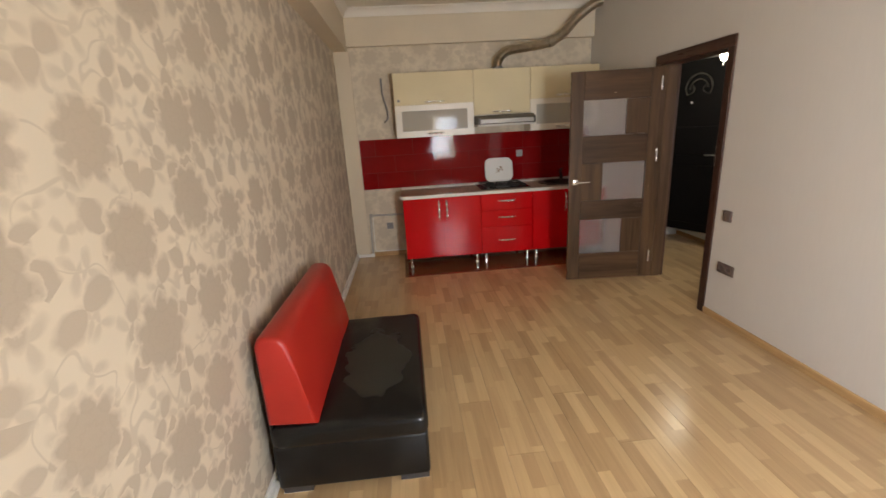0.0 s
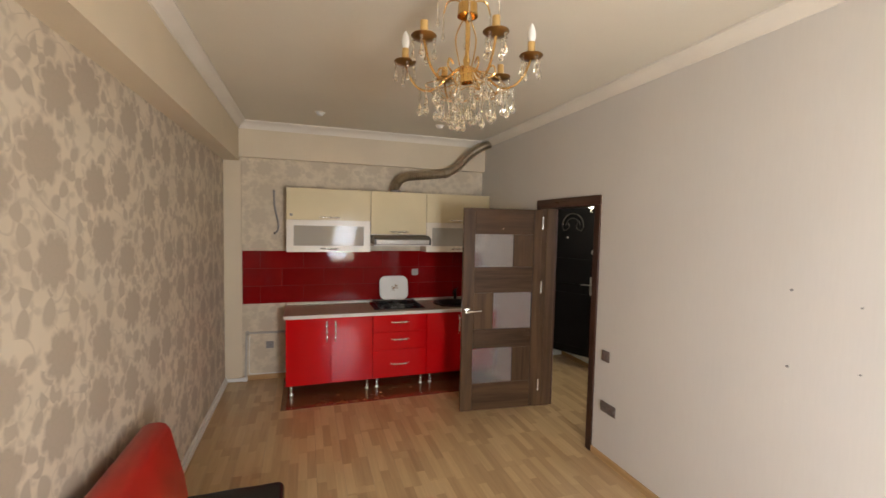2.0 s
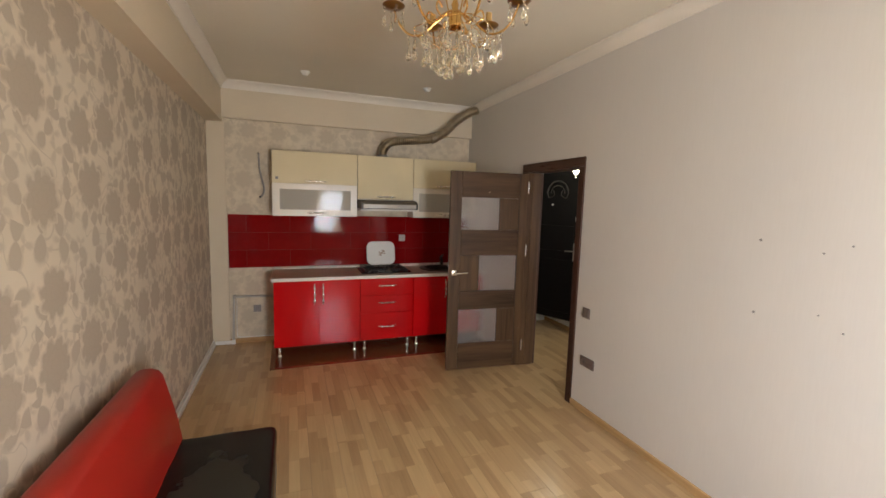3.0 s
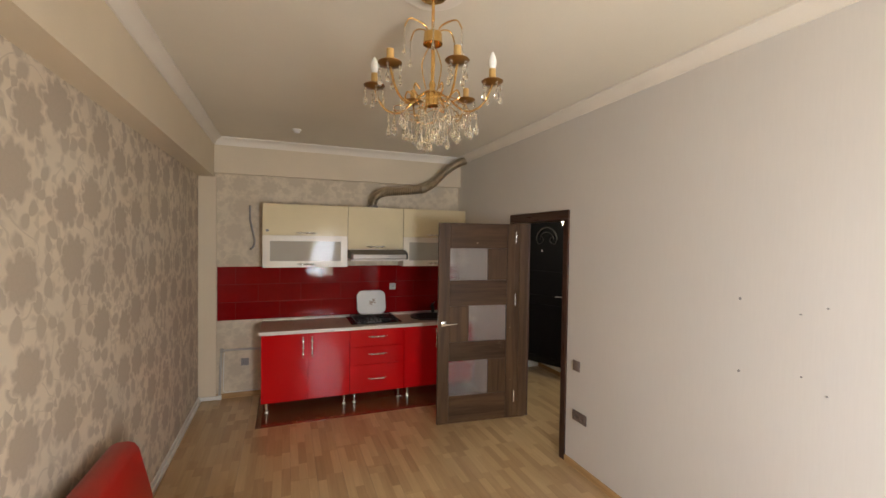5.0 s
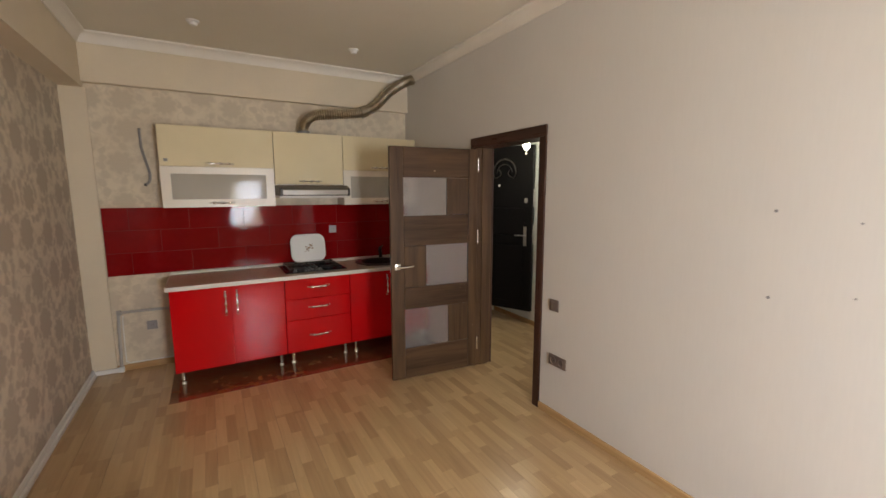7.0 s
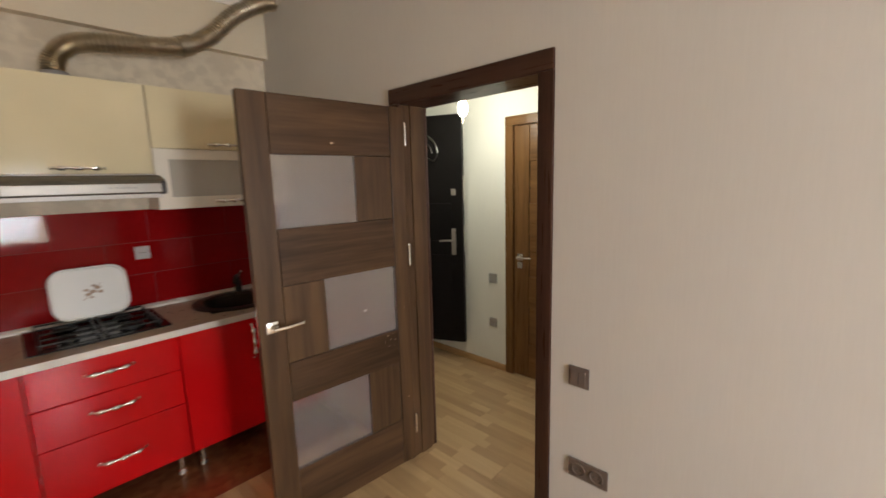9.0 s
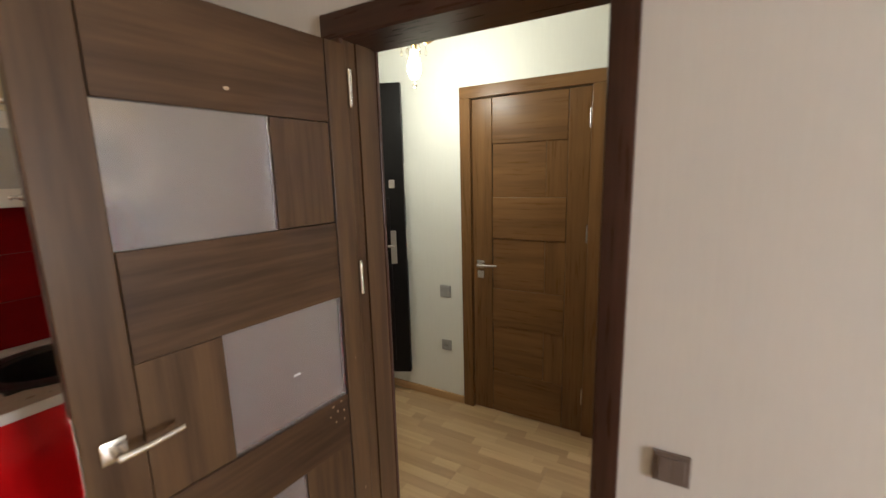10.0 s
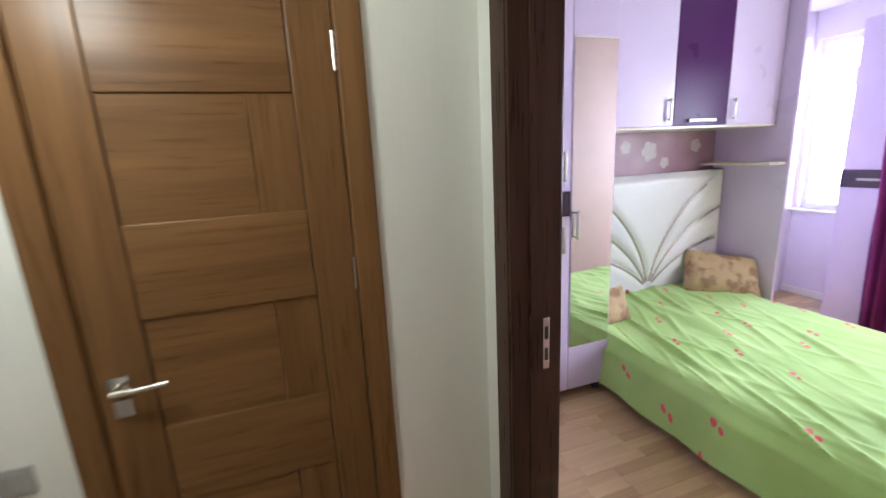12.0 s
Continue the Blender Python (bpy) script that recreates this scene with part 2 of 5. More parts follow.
def clear(name, tint, rough=0.0, through_it=1.0, ior=1.45):
    m, t, b = nodes_of(name, rough)
    b.inputs["Base Color"].default_value = (*tint, 1)
    b.inputs["Transmission Weight"].default_value, b.inputs["IOR"].default_value = through_it, ior
    return m


def glow(name, col, power):
    m, t, b = nodes_of(name, 0.4)
    b.inputs["Base Color"].default_value = b.inputs["Emission Color"].default_value = (*col, 1)
    b.inputs["Emission Strength"].default_value = power
    return m


PAPER_Y = flower_paper("floral_wallpaper_side", 1, 2, (0.70, 0.605, 0.475), (0.445, 0.370, 0.288), 0.32, 0.045)
PAPER_X = flower_paper("floral_wallpaper_end", 0, 2, (0.72, 0.615, 0.465), (0.56, 0.468, 0.350), 0.30, 0.07)
PLAIN = striped_paper("embossed_paper", (0.675, 0.637, 0.590))
HALLWALL = striped_paper("hall_paper", (0.82, 0.82, 0.75))
LILAC_WALL = surf("lilac_wall_paint", (0.74, 0.67, 0.79), 0.6, var=0.04, bump=0.1)
PLASTER = surf("beige_plaster", (0.68, 0.575, 0.425), 0.65, var=0.05, scale=2.0, bump=0.12, bscale=90)
CEIL = surf("ceiling_paint", (0.74, 0.68, 0.565), 0.7, var=0.04, scale=1.2, bump=0.08, bscale=80)
CORNICE = surf("cornice_white", (0.79, 0.73, 0.64), 0.55, var=0.05, bump=0.05)
BOARD = laminate("laminate_board")
SUBFLOOR = surf("subfloor", (0.10, 0.06, 0.035), 0.8)
OAK_Y = wood("oak_skirting_y", (0.40, 0.23, 0.10), (0.60, 0.39, 0.19), "y", 0.35)
OAK_X = wood("oak_skirting_x", (0.40, 0.23, 0.10), (0.60, 0.39, 0.19), "x", 0.35)
WALNUT_V = wood("walnut_upright", (0.050, 0.0255, 0.012), (0.110, 0.0595, 0.0275), "z", 0.42)
WALNUT_H = wood("walnut_level", (0.036, 0.0175, 0.0082), (0.102, 0.0540, 0.0255), "x", 0.42)
CASING_V = wood("casing_upright", (0.038, 0.017, 0.0105), (0.080, 0.037, 0.024), "z", 0.3)
CASING_H = wood("casing_level", (0.038, 0.017, 0.0105), (0.080, 0.037, 0.024), "y", 0.3)
OAKDOOR_V = wood("brown_door_upright", (0.128, 0.062, 0.022), (0.222, 0.114, 0.042), "z", 0.3)
OAKDOOR_H = wood("brown_door_level", (0.122, 0.059, 0.021), (0.212, 0.108, 0.040), "y", 0.3)
GROOVE = surf("dark_groove", (0.02, 0.012, 0.008), 0.6)
RED_GLOSS = surf("red_gloss_front", (0.53, 0.005, 0.0065), 0.12, var=0.05, scale=1.5, bump=0.02, bscale=30, spec=0.18)
RED_TILE = surf("red_glazed_tile", (0.215, 0.0045, 0.005), 0.048, var=0.10, scale=4.0, bump=0.04, bscale=18, spec=0.14)
GROUT = surf("red_grout", (0.15, 0.012, 0.010), 0.6)
CREAM = surf("cream_gloss_front", (0.76, 0.645, 0.415), 0.10, var=0.04, bump=0.02, spec=0.25)
WHITEWOOD = surf("white_laminate", (0.78, 0.70, 0.585), 0.3, var=0.04, bump=0.03)
COUNTER = surf("beige_worktop", (0.45, 0.345, 0.26), 0.3, var=0.12, scale=30, bump=0.04)
EDGE = surf("worktop_edge", (0.70, 0.64, 0.57), 0.35, var=0.04)
BLACKGLASS = surf("black_hob_glass", (0.010, 0.010, 0.011), 0.12, var=0.1, bump=0.0, spec=0.3)
IRON = surf("black_iron", (0.009, 0.009, 0.009), 0.38, var=0.15, bump=0.1, spec=0.35)
GRANITE = surf("black_granite_sink", (0.022, 0.018, 0.016), 0.3, var=0.25, scale=120, bump=0.06)
STEEL = surf("brushed_steel", (0.42, 0.39, 0.35), 0.42, 1.0, var=0.08, bump=0.03)
CHROME = surf("chrome", (0.95, 0.93, 0.90), 0.13, 1.0, var=0.05, bump=0.0)
NICKEL = surf("satin_nickel", (0.70, 0.66, 0.60), 0.25, 1.0, var=0.06, bump=0.0)
FOIL = surf("aluminium_foil_duct", (0.47, 0.415, 0.32), 0.34, 1.0, var=0.22, scale=14, bump=0.5, bscale=45)
HOODGREY = surf("hood_enamel", (0.14, 0.12, 0.096), 0.5, 0.1, var=0.08, spec=0.25)
HOODSTRIP = surf("hood_light_strip", (0.36, 0.33, 0.29), 0.38, 0.3, var=0.08, scale=9, bump=0.02)
WHITE = surf("white_plastic", (0.78, 0.76, 0.72), 0.35, var=0.03, bump=0.02)
GREYPL = surf("grey_plastic", (0.26, 0.24, 0.23), 0.4, var=0.06, bump=0.02)
DARKPL = surf("dark_plastic", (0.05, 0.045, 0.045), 0.4, var=0.1)
BROWNPL = surf("brown_socket_plastic", (0.16, 0.12, 0.10), 0.35, var=0.06)
BLACK_SEAT = worn_hide("worn_black_leatherette")
RED_HIDE = surf("red_leatherette", (0.37, 0.018, 0.011), 0.34, var=0.10, scale=5, bump=0.12, bscale=260)
BLACK_HIDE = surf("black_leatherette", (0.007, 0.007, 0.007), 0.32, var=0.25, scale=5, bump=0.05, bscale=240, spec=0.3)
BRASS = surf("polished_brass", (0.70, 0.45, 0.16), 0.2, 1.0, var=0.08, bump=0.0)
BRONZE = surf("dark_brass", (0.30, 0.17, 0.06), 0.3, 1.0, var=0.15, bump=0.0)
CANDLE = surf("gilt_candle", (0.62, 0.40, 0.15), 0.35, 0.5, var=0.06, bump=0.0)
MILKBULB = surf("milky_bulb", (0.82, 0.80, 0.76), 0.25, var=0.02, bump=0.0)
CRYSTAL = clear("amber_crystal", (1.0, 0.94, 0.80), 0.02, 0.93, 1.5)
PANE = clear("window_glass", (0.97, 0.99, 0.98), 0.0)
FROST = clear("frosted_glass", (0.93, 0.89, 0.88), 0.21, 0.91)
FROSTDARK = clear("cabinet_glass", (0.56, 0.51, 0.43), 0.035, 0.2)
FROSTDARK.node_tree.nodes["Principled BSDF"].inputs["Specular IOR Level"].default_value = 0.06
BLACKDOOR = surf("black_steel_door", (0.004, 0.003, 0.003), 0.35, var=0.2, scale=40, bump=0.1, bscale=70, spec=0.2)
MIRROR = surf("mirror_silver", (0.86, 0.86, 0.86), 0.02, 1.0, var=0.0, bump=0.0)
LILAC = surf("lilac_laminate", (0.69, 0.58, 0.77), 0.3, var=0.04, bump=0.02)
PURPLE = surf("purple_gloss", (0.065, 0.008, 0.085), 0.3, var=0.08, bump=0.0, spec=0.12)
PLUMSTRIP = surf("plum_strip", (0.035, 0.015, 0.03), 0.25, var=0.1)
HEADHIDE = surf("white_padded_leatherette", (0.80, 0.79, 0.78), 0.35, var=0.03, bump=0.06, bscale=200)
CURTAIN = surf("purple_curtain_cloth", (0.20, 0.012, 0.16), 0.75, var=0.15, bump=0.2, bscale=300)
BULB_ON = glow("lit_bulb", (1.0, 0.92, 0.70), 22.0)
SHADEGLASS = clear("lamp_glass", (1.0, 0.97, 0.9), 0.05)


# ---- geometry helpers ----
def box(bm, x0, x1, y0, y1, z0, z1):
    v = [bm.verts.new((x, y, z)) for x in (x0, x1) for y in (y0, y1) for z in (z0, z1)]
    for f in ((0, 1, 3, 2), (4, 6, 7, 5), (0, 4, 5, 1), (2, 3, 7, 6), (0, 2, 6, 4), (1, 5, 7, 3)):
        bm.faces.new([v[k] for k in f])
    return bm


FLAT = set()


def boxes(*dims, r=0.0, seg=2):
    bm = bmesh.new()
    for d in dims:
        box(bm, *d)
    if r:
        bmesh.ops.bevel(bm, geom=list(bm.edges), offset=r, segments=seg, profile=0.5, affect="EDGES", clamp_overlap=True)
        if seg < 3:
            FLAT.add(id(bm))
    return bm


def rod(bm, p, q, r0, r1=None, n=14):
    p, q = Vector(p), Vector(q)
    r1 = r0 if r1 is None else r1
    m = Matrix.Translation((p + q) / 2) @ (q - p).to_track_quat("Z", "Y").to_matrix().to_4x4()
    bmesh.ops.create_cone(bm, cap_ends=True, segments=n, radius1=r0, radius2=r1, depth=(q - p).length, matrix=m)
    return bm


def ball(bm, c, r, sx=1, sy=1, sz=1, n=10):
    bmesh.ops.create_uvsphere(bm, u_segments=n, v_segments=max(6, n - 3), radius=r, matrix=Matrix.Translation(c) @ Matrix.Diagonal((sx, sy, sz, 1)))
    return bm


def tube(bm, pts, r, n=10):
    """A round tube along points; r is a number or one for each point."""
    pts = [Vector(p) for p in pts]
    rings = []
    side = None
    for k, p in enumerate(pts):
        d = (pts[min(k + 1, len(pts) - 1)] - pts[max(k - 1, 0)]).normalized()
        if side is None:
            side = d.orthogonal().normalized()
        side = (side - d * side.dot(d)).normalized()
        up = d.cross(side)
        rr = r[k] if isinstance(r, (list, tuple)) else r
        rings.append([bm.verts.new(p + rr * (math.cos(a) * side + math.sin(a) * up)) for a in [2 * math.pi * j / n for j in range(n)]])
    for a, b in zip(rings, rings[1:]):
        for j in range(n):
            bm.faces.new((a[j], a[(j + 1) % n], b[(j + 1) % n], b[j]))
    bm.faces.new(list(reversed(rings[0])))
    bm.faces.new(rings[-1])
    return bm


def lathe(bm, prof, c=(0, 0, 0), n=24):
    """Turn a profile of (radius, height) about the upright axis."""
    rings = [[bm.verts.new((c[0] + r * math.cos(2 * math.pi * j / n), c[1] + r * math.sin(2 * math.pi * j / n), c[2] + z)) for j in range(n)] for r, z in prof]
    for a, b in zip(rings, rings[1:]):
        for j in range(n):
            bm.faces.new((a[j], a[(j + 1) % n], b[(j + 1) % n], b[j]))
    return bm


def spline(pts, n=8):
    """Smooth points through the given ones."""
    pts = [Vector(p) for p in pts]
    out = []
    for k in range(len(pts) - 1):
        a, b, c, d = pts[max(k - 1, 0)], pts[k], pts[k + 1], pts[min(k + 2, len(pts) - 1)]
        for j in range(n):
            u = j / n
            out.append(0.5 * (2 * b + (c - a) * u + (2 * a - 5 * b + 4 * c - d) * u * u + (3 * b - a - 3 * c + d) * u ** 3))
    return out + [pts[-1]]


def extrude_profile(bm, prof, axis, a, b):
    """Sweep a closed profile along x or y; the profile is (across, up)."""
    ends = []
    for s in (a, b):
        ends.append([bm.verts.new((s, p, z) if axis == "x" else (p, s, z)) for p, z in prof])
    n = len(prof)
    for j in range(n):
        bm.faces.new((ends[0][j], ends[0][(j + 1) % n], ends[1][(j + 1) % n], ends[1][j]))
    bm.faces.new(ends[0])
    bm.faces.new(list(reversed(ends[1])))
    return bm


def mesh_of(name, bm, material, smooth=True):
    bmesh.ops.recalc_face_normals(bm, faces=list(bm.faces))
    me = bpy.data.meshes.new(name)
    bm.to_mesh(me)
    if id(bm) in FLAT:
        FLAT.discard(id(bm))
        smooth = False
    bm.free()
    me.materials.append(material)
    if smooth:
        me.shade_smooth()
        me.set_sharp_from_angle(angle=radians(40))
    return me


def part(name, bm, material, parent=None, label="", smooth=True):
    ob = new(name, mesh_of(name, bm, material, smooth))
    if parent is not None:
        ob.parent = parent
    return tagged(ob, label)


def thing(name, label, category, m=None, group="", kind=""):
    ob = new(name)
    ob.empty_display_size = 0.1
    if m is not None:
        ob.matrix_world = m
    return tagged(ob, label, category, group, kind)


def setting(name, bm, material, label, category, smooth=False):
    return tagged(part(name, bm, material, None, "", smooth), label, category, "", "structure")


# ---- the large structure ----
XL, XR, XH, XE = -0.36, 2.74, 2.91, 4.034
YS, YB, YH, YN = -0.75, 5.91, 3.42, 5.83
TOP = 2.93

setting("wall_west", boxes((XL - 0.2, XL, YS - 0.2, YB + 0.2, -0.02, TOP)), PAPER_Y, "side wall in cream wallpaper with large taupe flowers", "wall")
setting("wall_north", boxes((XL, XR, YB, YB + 0.2, -0.02, TOP)), PAPER_X, "kitchen end wall in pale grey-beige floral wallpaper", "wall")
setting("beam_west", boxes((XL, -0.2, YS, YB, 2.50, TOP)), PLASTER, "plain beige plastered beam along the ceiling", "beam")
setting("beam_north", boxes((-0.2, XR, 5.84, YB, 2.54, TOP)), PLASTER, "plain beige plastered beam over the kitchen wall", "beam")
setting("pilaster", boxes((XL, -0.185, 5.885, YB, 0, 2.50)), PLASTER, "plain beige plaster strip in the room corner", "wall")
setting("wall_east", boxes((XR, XH, YS, 3.522, -0.02, TOP), (XR, XH, 4.43, YB + 0.2, -0.02, TOP), (XR, XH, 3.522, 4.43, 2.05, TOP)), PLAIN, "plain pale beige embossed wallpaper wall", "wall")
setting("wall_south", boxes((XL, 1.12, YS - 0.2, YS, -0.02, TOP), (1.78, XR, YS - 0.2, YS, -0.02, TOP), (1.12, 1.78, YS - 0.2, YS, -0.02, 0.76), (1.12, 1.78, YS - 0.2, YS, 1.95, TOP)), PLAIN, "plain beige wall with a narrow window", "wall")
setting("ceiling", boxes((XL - 0.2, XR + 0.02, YS - 0.2, YB + 0.2, TOP, TOP + 0.15)), CEIL, "painted off-white living room ceiling", "ceiling")

# a thin glossy red-brown strip on the boards before and under the kitchen cabinets
bm = boxes((0.27, XR - 0.017, 4.96, YB - 0.055, 0.0005, 0.003), r=0.001)
setting("kitchen_floor_strip", bm, mottled_sheet("red_brown_sheet"), "glossy red-brown strip on the floor under kitchen cabinets", "floor covering")

# cornice: a coved strip under the ceiling
COVE = ((0, 0), (0, -0.085), (0.012, -0.085), (0.016, -0.07), (0.04, -0.03), (0.066, -0.018), (0.075, -0.014), (0.075, 0))
def cornice(name, axis, at, sign, a, b):
    bm = bmesh.new()
    extrude_profile(bm, [(at + sign * p, TOP + z - 0.001) for p, z in COVE], axis, a, b)
    setting(name, bm, CORNICE, "off-white moulded ceiling cornice", "cornice", True)
cornice("cornice_west", "y", -0.2, 1, YS, 5.84)
cornice("cornice_north", "x", 5.84, -1, -0.2, XR)
cornice("cornice_east", "y", XR, -1, YS, 5.84)

# skirtings
setting("baseboard_east", boxes((XR - 0.016, XR, YS, 3.514, 0, 0.055), r=0.004), OAK_Y, "low oak-coloured skirting board", "skirting", True)
setting("baseboard_north", boxes((-0.185, 0.6, YB - 0.016, YB, 0, 0.055), r=0.004), OAK_X, "low oak-coloured skirting board", "skirting", True)
setting("baseboard_west", boxes((XL, XL + 0.016, YS, 5.885, 0, 0.06), r=0.004), WHITE, "white skirting strip under the floral wall", "skirting", True)

# hall
setting("hall_wall_east", boxes((XE, XE + 0.14, YH, 3.82, -0.02, 2.7), (XE, XE + 0.14, 4.585, YN, -0.02, 2.7), (XE, XE + 0.14, 3.82, 4.585, 2.05, 2.7)), HALLWALL, "pale greenish white hall wall", "wall")
setting("hall_wall_south", boxes((XH, 2.935, 3.28, YH, -0.02, 2.7), (3.845, 5.8, 3.28, YH, -0.02, 2.7), (2.935, 3.845, 3.28, YH, 2.05, 2.7)), HALLWALL, "pale hall wall with the bedroom doorway", "wall")
setting("hall_wall_north", boxes((3.63, XE + 0.14, YN, YN + 0.12, -0.02, 2.7), (XH, 3.63, YN, YN + 0.12, 2.2, 2.7), (XH, 3.63, YN, YN + 0.12, -0.02, 0.17)), HALLWALL, "pale hall end wall with the entrance opening", "wall")
setting("landing_wall", boxes((XH, 3.8, 6.6, 6.7, 0.0, 2.7), (XH - 0.1, XH, YB + 0.2, 6.7, 0.0, 2.7), (3.7, 3.8, YN + 0.12, 6.6, 0.0, 2.7)), HALLWALL, "plain landing wall outside the entrance", "wall")
setting("landing_floor", boxes((XH, 3.7, YN + 0.12, 6.6, 0.10, 0.16)), SUBFLOOR, "dark landing floor outside the entrance", "floor")
setting("hall_ceiling", boxes((XH - 0.02, XE + 0.14, 3.28, 6.7, 2.7, 2.8)), WHITE, "white hall ceiling", "ceiling")
setting("hall_baseboard_north", boxes((XE - 0.016, XE, 4.635, YN, 0, 0.055), r=0.004), OAK_Y, "low oak-coloured skirting board", "skirting", True)
setting("hall_baseboard_south", boxes((XE - 0.016, XE, YH, 3.768, 0, 0.055), r=0.004), OAK_Y, "low oak-coloured skirting board", "skirting", True)

# bedroom
XBE = 5.62
setting("bedroom_wall_east", boxes((XBE, XBE + 0.15, YS - 0.2, 3.28, -0.02, 2.7)), LILAC_WALL, "lilac painted bedroom wall", "wall")
setting("bedroom_wall_south", boxes((XH, 3.1, YS - 0.2, YS, -0.02, 2.7), (4.0, 4.72, YS - 0.2, YS, -0.02, 2.7), (3.1, 4.0, YS - 0.2, YS, -0.02, 0.88), (3.1, 4.0, YS - 0.2, YS, 2.35, 2.7), (5.58, XBE, YS - 0.2, YS, -0.02, 2.7), (4.72, 5.58, YS - 0.2, YS, -0.02, 0.88), (4.72, 5.58, YS - 0.2, YS, 2.45, 2.7)), LILAC_WALL, "lilac bedroom wall with a bright window", "wall")
setting("bedroom_wall_north", boxes((XH, 2.935, 3.265, 3.28, 0, 2.7), (3.90, XBE, 3.265, 3.28, 0, 2.7)), LILAC_WALL, "lilac bedroom wall beside the doorway", "wall")
setting("bedroom_wall_west", boxes((XH, XH + 0.012, YS, 3.265, 0, 2.7)), surf("beige_bedroom_paper", (0.56, 0.42, 0.375), 0.6, var=0.05), "beige-pink bedroom wallpaper", "wall")
setting("bedroom_ceiling", boxes((XH, XBE + 0.15, YS - 0.2, 3.28, 2.7, 2.8)), WHITE, "white bedroom ceiling", "ceiling")
setting("bedroom_baseboard", boxes((XH, XBE, YS, YS + 0.016, 0, 0.07), r=0.004), WHITE, "white bedroom skirting board", "skirting", True)


# ---- doors ----
def hinge(parent, x, y, z):
    bm = bmesh.new()
    rod(bm, (x, y, z - 0.052), (x, y, z - 0.018), 0.0085)
    rod(bm, (x, y, z - 0.016), (x, y, z + 0.052), 0.0085)
    for k in (-0.056, 0.056):
        ball(bm, (x, y, z + k), 0.0075)
    return part("hinge", bm, NICKEL, parent, "bright metal hinge")


def lever(parent, x, z, y, way, rose_z=0.0):
    """A lever handle on a face at y that looks towards -y; way is the side the lever points to."""
    bm = bmesh.new()
    box(bm, x - 0.026, x + 0.026, y - 0.01, y, z - 0.026, z + 0.026)
    bmesh.ops.bevel(bm, geom=list(bm.edges), offset=0.004, segments=2, profile=0.5, affect="EDGES")
    rod(bm, (x, y - 0.008, z), (x, y - 0.05, z), 0.009)
    tube(bm, [(x - way * 0.006, y - 0.05, z), (x + way * 0.05, y - 0.052, z), (x + way * 0.125, y - 0.048, z + 0.004)], [0.010, 0.0085, 0.0075], 10)
    h = part("door_handle", bm, NICKEL, parent, "satin nickel lever handle")
    if rose_z:
        bm = boxes((x - 0.022, x + 0.022, y - 0.009, y, z + rose_z - 0.024, z + rose_z + 0.024), r=0.003)
        part("key_rose", bm, NICKEL, h)
    return h


# living room door: frame in the wall, leaf swung into the room
door = thing("door_1", "open walnut-brown door with three frosted glass panes", "door", pose(0, 0, 0), "", "structure")
J0, J1, JT = 3.548, 4.40, 2.03
bm = boxes((XR - 0.012, XH + 0.012, J0 - 0.026, J0, 0, JT), r=0.002)
box(bm, XR + 0.03, XR + 0.075, J0 - 0.001, J0 + 0.006, 0, JT)
box(bm, XR + 0.10, XR + 0.135, J0 - 0.001, J0 + 0.005, 0, JT)
part("jamb", bm, wood("jamb_upright", (0.048, 0.024, 0.013), (0.108, 0.056, 0.029), "z", 0.35), door, "dark brown rebated door jamb")
bm = boxes((XR - 0.012, XH + 0.012, J1, J1 + 0.03, 0, JT), r=0.002)
box(bm, XR + 0.06, XH - 0.03, J1 - 0.008, J1 + 0.001, 0, JT)
part("jamb", bm, WALNUT_V, door)
part("head_jamb", boxes((XR - 0.012, XH + 0.012, J0, J1, JT - 0.012, JT + 0.02), r=0.002), CASING_H, door)
for side, x0, x1 in (("room", XR - 0.016, XR), ("hall", XH, XH + 0.016)):
    part("casing", boxes((x0, x1, J0 - 0.033, J0 + (0.034 if side == "room" else -0.004), 0, JT - 0.008), r=0.004), CASING_V, door, "dark red-brown flat casing")
    part("casing", boxes((x0, x1, J1 - 0.006, J1 + 0.075, 0, JT - 0.008), r=0.004), CASING_V, door)
    part("head_casing", boxes((x0, x1, J0 - 0.033, J1 + 0.075, JT - 0.008, 2.10), r=0.004), CASING_H, door)
bm = boxes((XR + 0.02, XR + 0.043, J0, J0 + 0.002, 0.92, 1.09), r=0.0008)
part("strike_plate", bm, NICKEL, door, "bright metal strike plate")
bm = boxes((XR + 0.026, XR + 0.037, J0 + 0.0021, J0 + 0.004, 0.96, 1.0), (XR + 0.026, XR + 0.037, J0 + 0.0021, J0 + 0.004, 1.02, 1.05))
part("strike_slot", bm, DARKPL, door)

# leaf: local x from the free edge (0) to the hinges (0.80), face towards the camera at local y 0
leaf = new("leaf")
leaf.parent = door
ang = math.degrees(math.atan2(4.392 - 4.462, 2.735 - 1.937))
leaf.matrix_local = pose(1.937, 4.462, 0.008, 0, 0, ang)
tagged(leaf, "walnut-brown veneered leaf swung into the room")
LW, LH, LT = 0.812, 1.995, 0.038
part("stile", boxes((0, 0.115, 0, LT, 0, LH), r=0.003), WALNUT_V, leaf)
part("stile", boxes((LW - 0.085, LW, 0, LT, 0, LH), r=0.003), WALNUT_V, leaf)
F0, F1 = 0.118, LW - 0.088
for z0, z1 in ((0, 0.27), (0.62, 0.81), (1.17, 1.425), (1.745, LH)):
    part("rail", boxes((F0, F1, 0.003, LT - 0.003, z0, z1), r=0.002), WALNUT_H, leaf)
